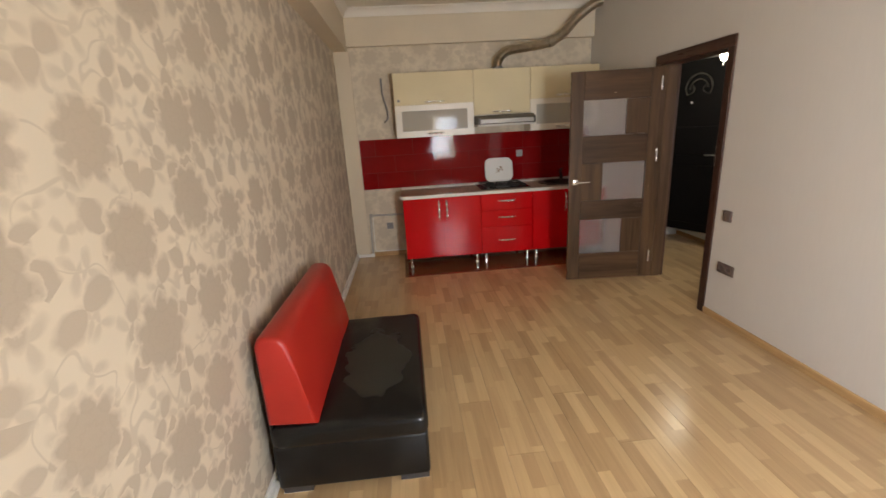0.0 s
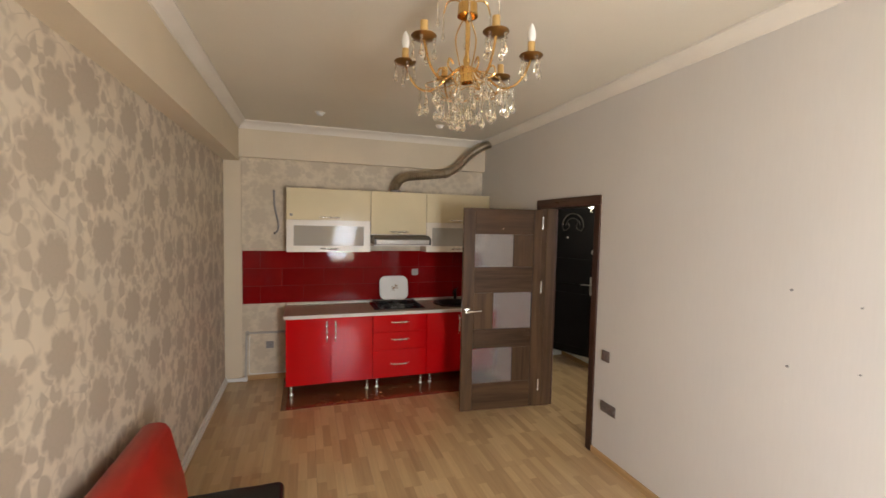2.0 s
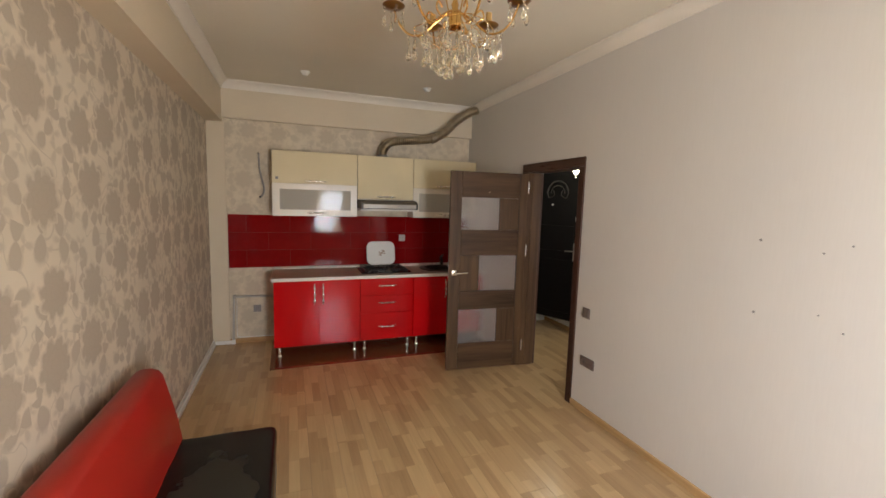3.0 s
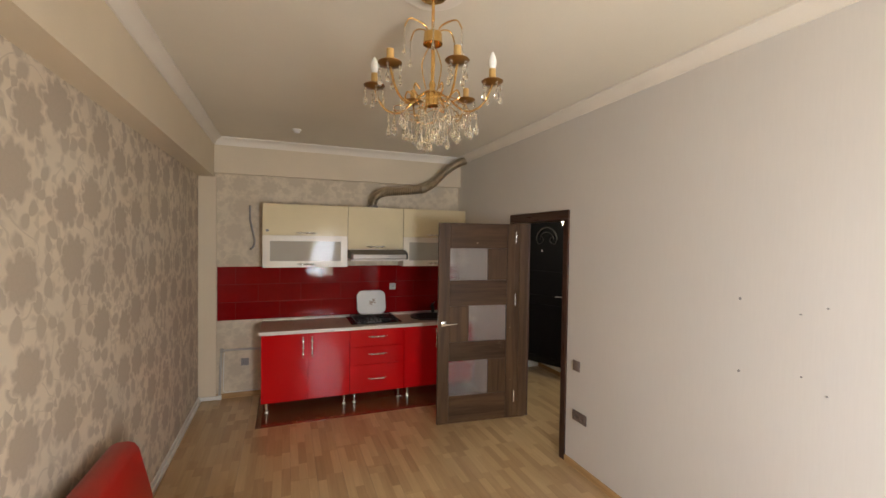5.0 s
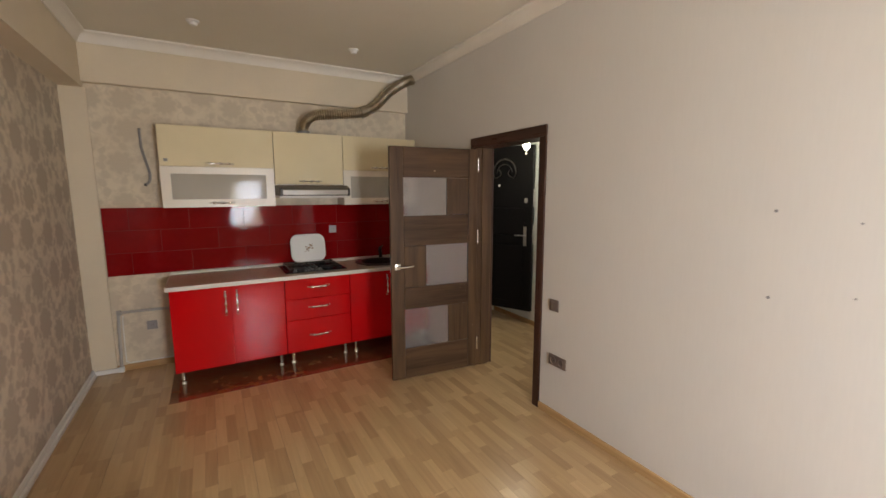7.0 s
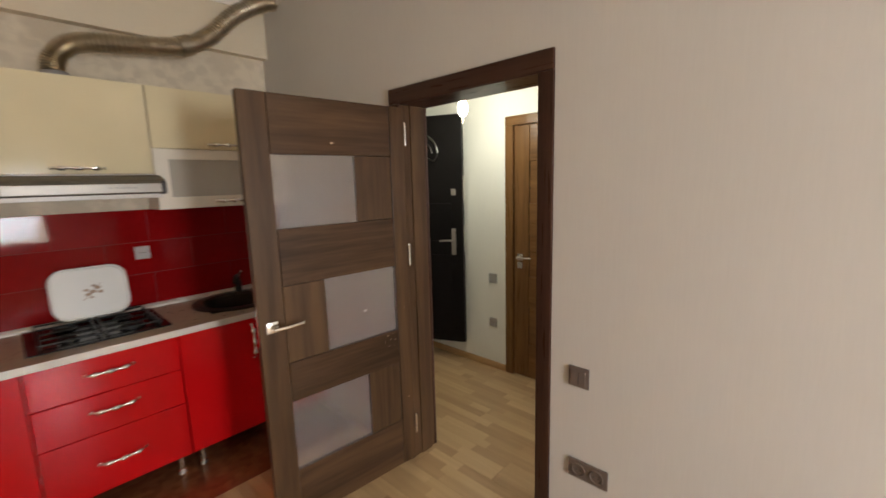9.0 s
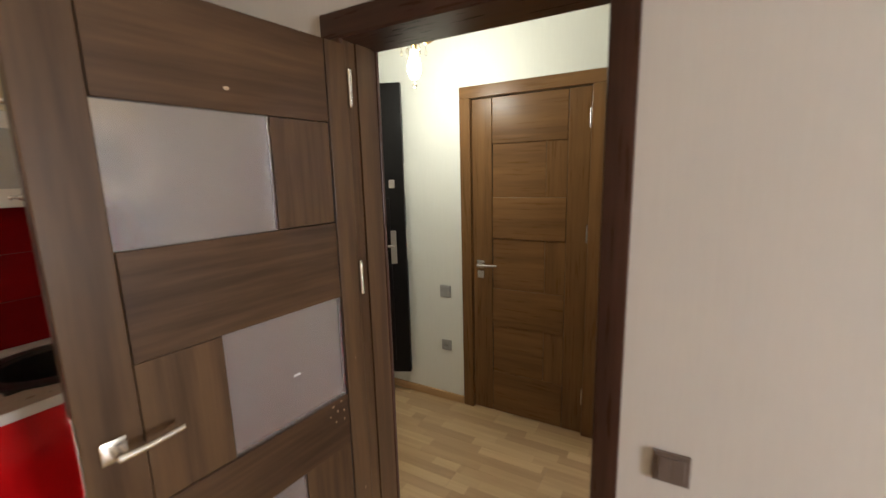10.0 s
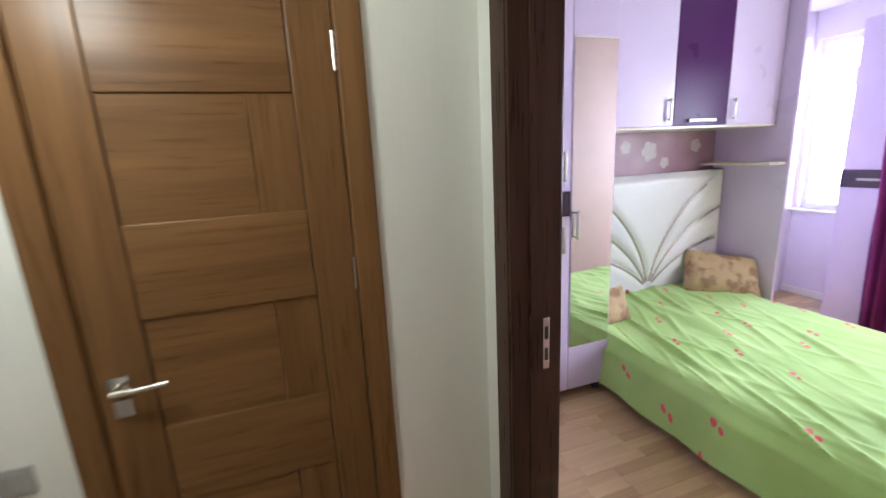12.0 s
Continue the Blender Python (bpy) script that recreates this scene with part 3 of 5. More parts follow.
for (z0, z1), glass, filler in (((0.275, 0.615), (F0, 0.53), (0.532, F1)), ((0.815, 1.165), (0.32, F1), (F0, 0.318)), ((1.43, 1.74), (F0, 0.515), (0.517, F1))):
    p = part("glass_pane", boxes((glass[0], glass[1], 0.012, 0.020, z0 - 0.004, z1 + 0.004)), FROST, leaf, "white frosted glass pane", False)
    part("filler_panel", boxes((filler[0], filler[1], 0.006, LT - 0.006, z0 - 0.003, z1 + 0.003), r=0.002), WALNUT_V, leaf)
part("groove", boxes((LW - 0.0878, LW - 0.0852, 0.006, LT - 0.006, 0, LH)), GROOVE, leaf)
lever(leaf, 0.055, 1.0, 0.0, 1)
for z in (0.22, 1.22, 1.86):
    hinge(leaf, LW + 0.004, -0.006, z)
def chip(x, z, size, mat, label):
    """A ragged flake knocked out of the veneer."""
    bm = bmesh.new()
    ring = [bm.verts.new((x + size * (0.7 + 0.5 * noise.noise((x * 90, z * 90, k))) * math.cos(k * 1.05), 0.0022, z + 0.55 * size * (0.7 + 0.5 * noise.noise((z * 80, k, x * 70))) * math.sin(k * 1.05))) for k in range(6)]
    top = bmesh.ops.extrude_face_region(bm, geom=[bm.faces.new(ring)])["geom"]
    for v in top:
        if isinstance(v, bmesh.types.BMVert):
            v.co.y = -0.0006
    part("chip", bm, mat, leaf, label, False)
PALECHIP = surf("bare_fibreboard", (0.50, 0.36, 0.24), 0.8, var=0.2, scale=60)
chip(0.40, 1.80, 0.012, PALECHIP, "small pale chip in the veneer")
for cx_, cz_, cs_ in ((0.655, 0.795, 0.006), (0.672, 0.770, 0.005), (0.640, 0.765, 0.004), (0.690, 0.800, 0.004), (0.700, 0.762, 0.005), (0.662, 0.735, 0.004), (0.698, 0.730, 0.004), (0.768, 0.93, 0.004), (0.775, 0.40, 0.004)):
    chip(cx_, cz_, cs_, PALECHIP, "tiny pale chip in the veneer")
part("glass_scratch", boxes((0.520, 0.545, 0.0105, 0.0119, 0.962, 0.968), r=0.0005), WHITE, leaf, "short white scratch on the glass")
bm = boxes((-0.0015, 0.001, 0.008, 0.030, 0.92, 1.10))
part("latch_plate", bm, NICKEL, leaf)

# hall door, shut
door = thing("door_2", "shut brown wooden panel door with raised rails", "door", pose(0, 0, 0), "", "structure")
D0, D1, DT = 3.845, 4.558, 2.03
fx = XE - 0.016
part("casing", boxes((fx, XE, 3.771, D0, 0, 2.03), r=0.004), OAKDOOR_V, door)
part("casing", boxes((fx, XE, D1, 4.631, 0, 2.03), r=0.004), OAKDOOR_V, door)
part("head_casing", boxes((fx, XE, 3.771, 4.631, 2.03, 2.10), r=0.004), OAKDOOR_H, door)
bm = boxes((XE + 0.002, XE + 0.13, 3.815, D0 + 0.003, 0, 2.05), (XE + 0.002, XE + 0.13, D1 - 0.003, 4.59, 0, 2.05), (XE, XE + 0.13, D0, D1, 2.028, 2.05))
part("jamb", bm, OAKDOOR_V, door, "", False)
lf = new("leaf")
lf.parent = door
a0, a1 = D0 + 0.004, D1 - 0.004
part("stile", boxes((XE + 0.006, XE + 0.045, a0, 3.968, 0.006, 2.024), r=0.003), OAKDOOR_V, lf)
part("stile", boxes((XE + 0.006, XE + 0.045, 4.424, a1, 0.006, 2.024), r=0.003), OAKDOOR_V, lf)
lf.matrix_local = Matrix()
for z0, z1 in ((0.006, 0.285), (0.605, 0.855), (1.178, 1.435), (1.755, 2.024)):
    part("rail", boxes((XE + 0.006, XE + 0.045, 3.970, 4.422, z0, z1), r=0.004), OAKDOOR_H, lf)
for z0, z1 in ((0.288, 0.602), (0.858, 1.175), (1.438, 1.752)):
    part("panel", boxes((XE + 0.015, XE + 0.040, 4.092, 4.4215, z0 - 0.006, z1 + 0.006)), OAKDOOR_H, lf, "", False)
    part("panel_strip", boxes((XE + 0.0142, XE + 0.040, 3.9705, 4.090, z0 - 0.006, z1 + 0.006)), OAKDOOR_V, lf, "", False)
# added unseen sheet behind the leaf, keeps sky light out of its gaps
part("backing_sheet", boxes((XE + 0.046, XE + 0.052, a0, a1, 0.006, 2.024)), GROOVE, lf, "", False)
for y in (3.969, 4.423):
    part("groove", boxes((XE + 0.012, XE + 0.04, y - 0.001, y + 0.001, 0.01, 2.02)), GROOVE, lf)
mount = Matrix.Translation((XE + 0.006, 4.500, 1.008)) @ Matrix.Rotation(radians(-90), 4, "Z")
bm = bmesh.new()
box(bm, -0.026, 0.026, -0.01, 0, -0.026, 0.026)
bmesh.ops.bevel(bm, geom=list(bm.edges), offset=0.004, segments=2, profile=0.5, affect="EDGES")
rod(bm, (0, -0.008, 0), (0, -0.05, 0), 0.009)
tube(bm, [(-0.006, -0.05, 0), (0.05, -0.052, 0), (0.125, -0.048, 0.004)], [0.010, 0.0085, 0.0075], 10)
box(bm, -0.022, 0.022, -0.009, 0, -0.09, -0.042)
bm.transform(mount)
part("door_handle", bm, NICKEL, lf, "satin nickel lever handle with square key rose")
for z in (0.25, 1.235, 1.86):
    bm = bmesh.new()
    rod(bm, (XE + 0.001, D0 + 0.006, z - 0.05), (XE + 0.001, D0 + 0.006, z + 0.05), 0.007)
    part("hinge", bm, NICKEL, door, "bright metal hinge")

# bedroom doorway: frame alone
door = thing("door_3", "dark brown bedroom door frame without its leaf in view", "door frame", pose(0, 0, 0), "", "structure")
bm = boxes((3.826, 3.845, 3.262, YH + 0.012, 0, 2.03), r=0.002)
box(bm, 3.820, 3.827, 3.30, YH - 0.05, 0, 2.03)
part("jamb", bm, CASING_V, door)
part("jamb", boxes((2.935, 2.955, 3.262, YH + 0.012, 0, 2.03), r=0.002), CASING_V, door)
part("head_jamb", boxes((2.955, 3.826, 3.262, YH + 0.012, 2.02, 2.05), r=0.002), wood("casing_level_x", (0.045, 0.020, 0.013), (0.085, 0.040, 0.026), "x", 0.3), door)
for y0, y1 in ((YH, YH + 0.016), (3.249, 3.265)):
    part("casing", boxes((3.838, 3.925, y0, y1, 0, 2.03), r=0.004), CASING_V, door)
    part("head_casing", boxes((2.93, 3.925, y0, y1, 2.03, 2.10), r=0.004), CASING_V, door)
bm = boxes((3.818, 3.821, 3.305, 3.328, 0.90, 1.07), r=0.001)
part("strike_plate", bm, NICKEL, door, "bright metal strike plate")
part("strike_slot", boxes((3.8165, 3.8185, 3.311, 3.322, 0.93, 0.97), (3.8165, 3.8185, 3.311, 3.322, 1.0, 1.04)), DARKPL, door)

# black entrance door, swung in
door = thing("door_4", "open black embossed steel entrance door with chrome lock", "door", pose(3.952, 5.02, 0.185, 0, 0, 115.5), "", "structure")
part("leaf", boxes((0, 0.86, -0.055, 0, 0, 1.985), r=0.004), BLACKDOOR, door)
# facing side looks to the hall: local y 0
bm = boxes((0.10, 0.76, 0.0, 0.010, 0.10, 0.80), (0.10, 0.76, 0.0, 0.010, 0.92, 1.25), r=0.006)
part("panel", bm, BLACKDOOR, door)
arch = bmesh.new()
tube(arch, [(0.43 - 0.15 * math.cos(a), 0.012, 1.62 + 0.16 * math.sin(a)) for a in [math.pi * k / 18 for k in range(19)]], 0.016, 8)
tube(arch, [(0.43 - 0.10 * math.cos(a), 0.012, 1.62 + 0.10 * math.sin(a)) for a in [math.pi * k / 14 for k in range(15)]], 0.010, 8)
for s in (-1, 1):
    tube(arch, spline([(0.43 + s * 0.15, 0.012, 1.62), (0.43 + s * 0.12, 0.014, 1.56), (0.43 + s * 0.05, 0.014, 1.60), (0.43 + s * 0.07, 0.014, 1.66)]), 0.010, 8)
bmesh.ops.translate(arch, verts=list(arch.verts), vec=(-0.07, 0, 0.05))
part("ornament", arch, surf("worn_black_casting", (0.055, 0.05, 0.045), 0.2, 0.7, var=0.3), door, "shiny black embossed arch ornament")
bm = bmesh.new()
rod(bm, (0.43, 0.0, 1.52), (0.43, 0.012, 1.52), 0.014)
part("peephole", bm, CHROME, door)
bm = boxes((0.065, 0.105, 0.0, 0.009, 0.80, 1.03), r=0.003)
rod(bm, (0.085, 0.009, 0.93), (0.085, 0.05, 0.93), 0.009)
tube(bm, [(0.08, 0.05, 0.93), (0.14, 0.052, 0.93), (0.20, 0.046, 0.925)], 0.009)
part("door_handle", bm, STEEL, door, "steel lever on a long lock plate")
bm = boxes((0.06, 0.10, 0.0, 0.010, 1.315, 1.37), r=0.006)
part("upper_lock", bm, STEEL, door)
bm = boxes((-0.003, 0.0, -0.042, -0.016, 0.82, 1.06), (-0.003, 0.0, -0.042, -0.016, 1.27, 1.48))
part("edge_plate", bm, CHROME, door)
ent = thing("entrance_frame", "dark steel frame of the entrance opening", "door frame", None, "", "structure")
part("post", boxes((XH, XH + 0.04, YN - 0.01, YN + 0.13, 0.17, 2.2), r=0.003), BLACKDOOR, ent)
part("post", boxes((3.59, 3.64, YN - 0.01, YN + 0.13, 0.17, 2.2), r=0.003), BLACKDOOR, ent)
part("head", boxes((XH, 3.64, YN - 0.01, YN + 0.13, 2.17, 2.21), r=0.003), BLACKDOOR, ent)
part("sill", boxes((XH, 3.64, YN - 0.02, YN + 0.13, 0.16, 0.18), r=0.003), BLACKDOOR, ent)


# ---- windows ----
def window(name, x0, x1, z0, z1, label, split, bar=0.04):
    w = thing(name, label, "window", None, "", "structure")
    y0, y1 = YS - 0.13, YS - 0.06
    part("window_frame", boxes((x0, x0 + 0.05, y0, y1, z0, z1), (x1 - 0.05, x1, y0, y1, z0, z1), (x0 + 0.05, x1 - 0.05, y0, y1, z0, z0 + 0.05), (x0 + 0.05, x1 - 0.05, y0, y1, z1 - 0.05, z1), (x0 + 0.05, x1 - 0.05, y0 + 0.003, y1 - 0.003, split - bar, split + bar)), WHITE, w, "white plastic window frame", False)
    for a, b in ((z0 + 0.05, split - bar), (split + bar, z1 - 0.05)):
        p = part("pane", boxes((x0 + 0.05, x1 - 0.05, y0 + 0.03, y0 + 0.036, a, b)), PANE, w, "", False)
        p.visible_shadow = False
    part("window_sill", boxes((x0 - 0.04, x1 + 0.04, YS - 0.06, YS + 0.06, z0 - 0.025, z0), r=0.006), WHITE, w)
window("window_1", 1.12, 1.78, 0.76, 1.95, "narrow white-framed living room window", 1.60)
window("window_3", 3.1, 4.0, 0.88, 2.35, "white-framed bedroom window beyond the purple curtain", 1.95)
window("window_2", 4.72, 5.58, 0.88, 2.45, "bright white-framed bedroom window with a fanlight", 2.085, 0.075)


bm = boxes((-3.0, 9.0, -4.2, -4.15, -1.0, 6.0))
setting("backdrop", bm, glow("hazy_bright_sky", (0.95, 0.97, 1.0), 3.0), "bright hazy sky outside the windows", "sky")


# ---- sofa ----
def sofa():
    s = thing("sofa", "small black and red leatherette bench sofa by the floral wall", "sofa", pose(0, 0, 0))
    X0, X1, Y0, Y1 = -0.305, 0.385, 2.115, 3.20
    bm = boxes((X0, X1, Y0, Y1, 0.045, 0.28), r=0.02, seg=3)
    part("base", bm, BLACK_HIDE, s, "black leatherette base")
    # seat cushion: softly domed, with a trodden middle
    bm = boxes((X0 + 0.002, X1 + 0.006, Y0 - 0.006, Y1 + 0.006, 0.255, 0.372), r=0.038, seg=4)
    bmesh.ops.subdivide_edges(bm, edges=[e for e in bm.edges if e.calc_length() > 0.25], cuts=14, use_grid_fill=True)
    for v in bm.verts:
        if v.co.z > 0.33:
            u, w = (v.co.x - 0.12) / 0.27, (v.co.y - 2.66) / 0.5
            v.co.z += 0.018 * max(0, 1 - u * u) * max(0, 1 - w * w) + 0.006 * noise.noise(v.co * 7)
    part("seat", bm, BLACK_SEAT, s, "black leatherette seat, dull and worn in the middle")
    # backrest wedge
    bm = bmesh.new()
    prof = [(-0.300, 0.385), (-0.088, 0.372), (-0.115, 0.50), (-0.165, 0.765), (-0.185, 0.795), (-0.215, 0.806), (-0.262, 0.806), (-0.285, 0.795), (-0.298, 0.765)]
    extrude_profile(bm, prof, "y", Y0 + 0.005, Y1 + 0.01)
    bmesh.ops.bevel(bm, geom=[e for e in bm.edges if abs(e.verts[0].co.y - e.verts[1].co.y) < 0.01], offset=0.022, segments=3, profile=0.5, affect="EDGES", clamp_overlap=True)
    # far end slopes down and rounds off
    for v in bm.verts:
        if v.co.y > Y1 - 0.1 and v.co.z > 0.6:
            v.co.z -= 0.02
    part("backrest", bm, RED_HIDE, s, "red leatherette wedge backrest")
    bm = boxes((-0.302, -0.297, Y0 + 0.02, Y1 - 0.01, 0.30, 0.70))
    part("back_board", bm, BLACK_HIDE, s)
    for x in (X0 + 0.075, X1 - 0.075):
        for y in (Y0 + 0.075, Y1 - 0.075):
            f = part("foot", boxes((x - 0.066, x + 0.066, y - 0.05, y + 0.05, 0.004, 0.046), r=0.004), DARKPL, s, "low black foot")
            part("foot_rim", boxes((x - 0.068, x + 0.068, y - 0.052, y + 0.052, 0.0, 0.010), r=0.002), CHROME, f, "chrome rim")
sofa()


# ---- kitchen ----
FY = 5.28
def bow(parent, x, y, z, length, upright, label="chrome bow handle"):
    """A bow handle with a waisted grip, on a front that looks towards -y."""
    bm = bmesh.new()
    n = 25
    pts, rad = [], []
    for k in range(n):
        u = k / (n - 1) * 2 - 1
        d = 0.026 * (1 - u ** 4)
        pts.append((x, y - d, z + u * length / 2) if upright else (x + u * length / 2, y - d, z))
        rad.append(0.0070 + 0.0085 * math.cos(u * 4.7) ** 4)
    tube(bm, pts, rad, 10)
    for u in (-1, 1):
        c = (x, y - 0.002, z + u * length / 2) if upright else (x + u * length / 2, y - 0.002, z)
        ball(bm, c, 0.010, 1, 0.5, 1)
    return part("handle", bm, CHROME, parent, label)


def cabinet_leg(parent, x, y):
    bm = bmesh.new()
    rod(bm, (x, y, 0.02), (x, y, 0.112), 0.016)
    rod(bm, (x, y, 0.0), (x, y, 0.022), 0.024, 0.019)
    part("leg", bm, CHROME, parent, "round chrome leg")


def base_unit(x0, x1, fronts, label):
    c = thing("base_cabinet", label, "cabinet", None, "red kitchen base cabinets")
    part("body", boxes((x0 + 0.002, x1 - 0.002, FY + 0.02, 5.88, 0.11, 0.825 if x0 < 1.8 else 0.66)), RED_GLOSS, c, "", False)
    for a, b, z0, z1, kind in fronts:
        d = part("drawer_front" if kind == "h" else "door", boxes((a + 0.0015, b - 0.0015, FY, FY + 0.019, z0 + 0.0015, z1 - 0.0015), r=0.0025), RED_GLOSS, c, "red gloss front")
        if kind == "h":
            bow(d, (a + b) / 2, FY, z1 - (0.085 if z0 > 0.2 else 0.16), 0.19, False)
        elif kind == "l":
            bow(d, a + 0.045, FY, 0.672, 0.21, True)
        else:
            bow(d, b - 0.045, FY, 0.672, 0.21, True)
    for x in (x0 + 0.055, x1 - 0.055):
        for y in (FY + 0.04, 5.80):
            cabinet_leg(c, x, y)
base_unit(0.305, 1.205, [(0.305, 0.762, 0.11, 0.822, "r"), (0.762, 1.205, 0.11, 0.822, "l")], "red gloss base cabinet with two doors and chrome handles")
base_unit(1.207, 1.822, [(1.207, 1.822, 0.11, 0.425, "h"), (1.207, 1.822, 0.425, 0.627, "h"), (1.207, 1.822, 0.627, 0.822, "h")], "red gloss base cabinet with three drawers under the hob")
base_unit(1.824, 2.70, [(1.824, 2.262, 0.11, 0.822, "r"), (2.262, 2.70, 0.11, 0.822, "l")], "red gloss base cabinet under the black sink")

top = thing("worktop", "beige speckled worktop with a pale front edge", "worktop")
bm = bmesh.new()
# slab with cut-outs for hob and sink left in one sheet: four strips round the sink bowl
SX, SY, SR = 2.26, 5.60, 0.215
box(bm, 0.29, SX - SR, FY - 0.025, 5.885, 0.827, 0.862)
box(bm, SX + SR, 2.735, FY - 0.025, 5.885, 0.827, 0.862)
box(bm, SX - SR, SX + SR, FY - 0.025, SY - SR + 0.02, 0.827, 0.862)
box(bm, SX - SR, SX + SR, SY + SR - 0.02, 5.885, 0.827, 0.862)
part("slab", bm, COUNTER, top, "", False)
part("front_edge", boxes((0.287, 2.735, FY - 0.031, FY - 0.025, 0.826, 0.863), r=0.002), EDGE, top)
part("side_edge", boxes((0.284, 0.29, FY - 0.031, 5.885, 0.826, 0.863), r=0.002), EDGE, top)
bm = bmesh.new()
extrude_profile(bm, [(5.903, 0.8625), (5.875, 0.8625), (5.878, 0.874), (5.898, 0.888), (5.903, 0.888)], "x", 0.29, 2.735)
part("upstand", bm, EDGE, top, "pale upstand strip against the tiles")

# hob
hob = thing("gas_hob", "black glass four-burner gas hob set in the worktop", "hob")
part("glass", boxes((1.235, 1.825, 5.37, 5.85, 0.8625, 0.871), r=0.003), BLACKGLASS, hob)
for bx_, by_, r in ((1.40, 5.73, 0.045), (1.40, 5.50, 0.035), (1.66, 5.73, 0.035), (1.66, 5.50, 0.050)):
    bm = bmesh.new()
    lathe(bm, [(0.0, 0.0), (r * 1.2, 0.0), (r * 1.2, 0.008), (r, 0.010), (r, 0.018), (r * 0.8, 0.022), (0.0, 0.022)], (bx_, by_, 0.871), 20)
    part("burner", bm, IRON, hob, "round black burner")
for gx in (1.40, 1.66):
    bm = bmesh.new()
    tube(bm, [(gx - 0.115, 5.40, 0.897), (gx + 0.115, 5.40, 0.897), (gx + 0.115, 5.83, 0.897), (gx - 0.115, 5.83, 0.897), (gx - 0.115, 5.40, 0.897)], 0.005, 8)
    grate = part("pan_support", bm, IRON, hob, "black iron pan support")
    for y in (5.50, 5.615, 5.73):
        part("bar", rod(bmesh.new(), (gx - 0.115, y, 0.897), (gx + 0.115, y, 0.897), 0.005, n=8), IRON, grate)
    for dx in (-0.115, 0.115):
        for y in (5.42, 5.81):
            part("foot", rod(bmesh.new(), (gx + dx, y, 0.871), (gx + dx, y, 0.897), 0.005, n=8), IRON, grate)
for k in range(4):
    bm = bmesh.new()
    lathe(bm, [(0.0, 0.022), (0.013, 0.022), (0.017, 0.0)], (1.785, 5.47 + 0.085 * k, 0.871), 14)
    part("knob", bm, DARKPL, hob)

# tray with a faded flower sprig, leaning on the tiles
tray = thing("serving_tray", "white rounded tray with a faded brown flower, leaning on tiles", "tray", pose(1.545, 5.80, 0.8985, -13, 0, 0))
bm = boxes((-0.175, 0.175, -0.006, 0.006, 0.0, 0.288))
bmesh.ops.bevel(bm, geom=[e for e in bm.edges if abs(e.verts[0].co.y - e.verts[1].co.y) > 0.005], offset=0.075, segments=6, profile=0.5, affect="EDGES")
part("dish", bm, WHITE, tray, "", False)
rim = bmesh.new()
pts = []
for cx, cz, a0 in ((0.10, 0.213, 0), (-0.10, 0.213, 90), (-0.10, 0.075, 180), (0.10, 0.075, 270)):
    for k in range(7):
        a = radians(a0 + 15 * k)
        pts.append((cx + 0.072 * math.cos(a), -0.008, cz + 0.072 * math.sin(a)))
pts.append(pts[0])
tube(rim, pts, 0.008, 8)
part("rim", rim, WHITE, tray)
sprig = bmesh.new()
for k, (dx, dz) in enumerate(((0.0, 0.0), (0.024, 0.020), (-0.022, -0.014), (0.034, -0.006), (-0.028, 0.012), (0.010, 0.034), (-0.008, -0.032))):
    ball(sprig, (0.01 + dx, -0.0062, 0.145 + dz), 0.014 - 0.001 * k, 1.2, 0.06, 0.8, 8)
tube(sprig, spline([(-0.04, -0.0064, 0.10), (0.0, -0.0066, 0.13), (0.05, -0.0064, 0.19)]), 0.0016, 6)
part("flower_motif", sprig, surf("faded_brown_print", (0.36, 0.24, 0.16), 0.5, var=0.3, scale=40), tray, "faded brown flower print")

# sink and tap
sink = thing("kitchen_sink", "round black granite sink with a draining rim", "sink")
bm = bmesh.new()
lathe(bm, [(0.262, 0.001), (0.262, 0.010), (0.250, 0.014), (0.205, 0.012), (0.192, 0.0), (0.185, -0.12), (0.15, -0.155), (0.02, -0.16), (0.0, -0.16)], (0, 0, 0), 40)
for v in bm.verts:
    v.co.x, v.co.y, v.co.z = SX + v.co.x, SY + v.co.y * 0.98, 0.8625 + v.co.z
part("bowl", bm, GRANITE, sink)
bm = bmesh.new()
lathe(bm, [(0.0, 0.003), (0.032, 0.003), (0.036, 0.0)], (SX, SY, 0.8625 - 0.159), 20)
part("drain", bm, STEEL, sink)
tap = thing("kitchen_tap", "black kitchen tap with chrome lever behind the sink", "tap")
bm = bmesh.new()
rod(bm, (2.36, 5.82, 0.863), (2.36, 5.82, 0.95), 0.022, 0.019)
tube(bm, spline([(2.36, 5.82, 0.93), (2.35, 5.79, 0.99), (2.32, 5.74, 1.0), (2.28, 5.66, 0.975)]), 0.011)
part("spout", bm, IRON, tap)
bm = bmesh.new()
tube(bm, [(2.36, 5.82, 0.95), (2.365, 5.83, 0.985), (2.38, 5.80, 1.02)], [0.016, 0.012, 0.008])
part("lever", bm, CHROME, tap, "chrome lever")

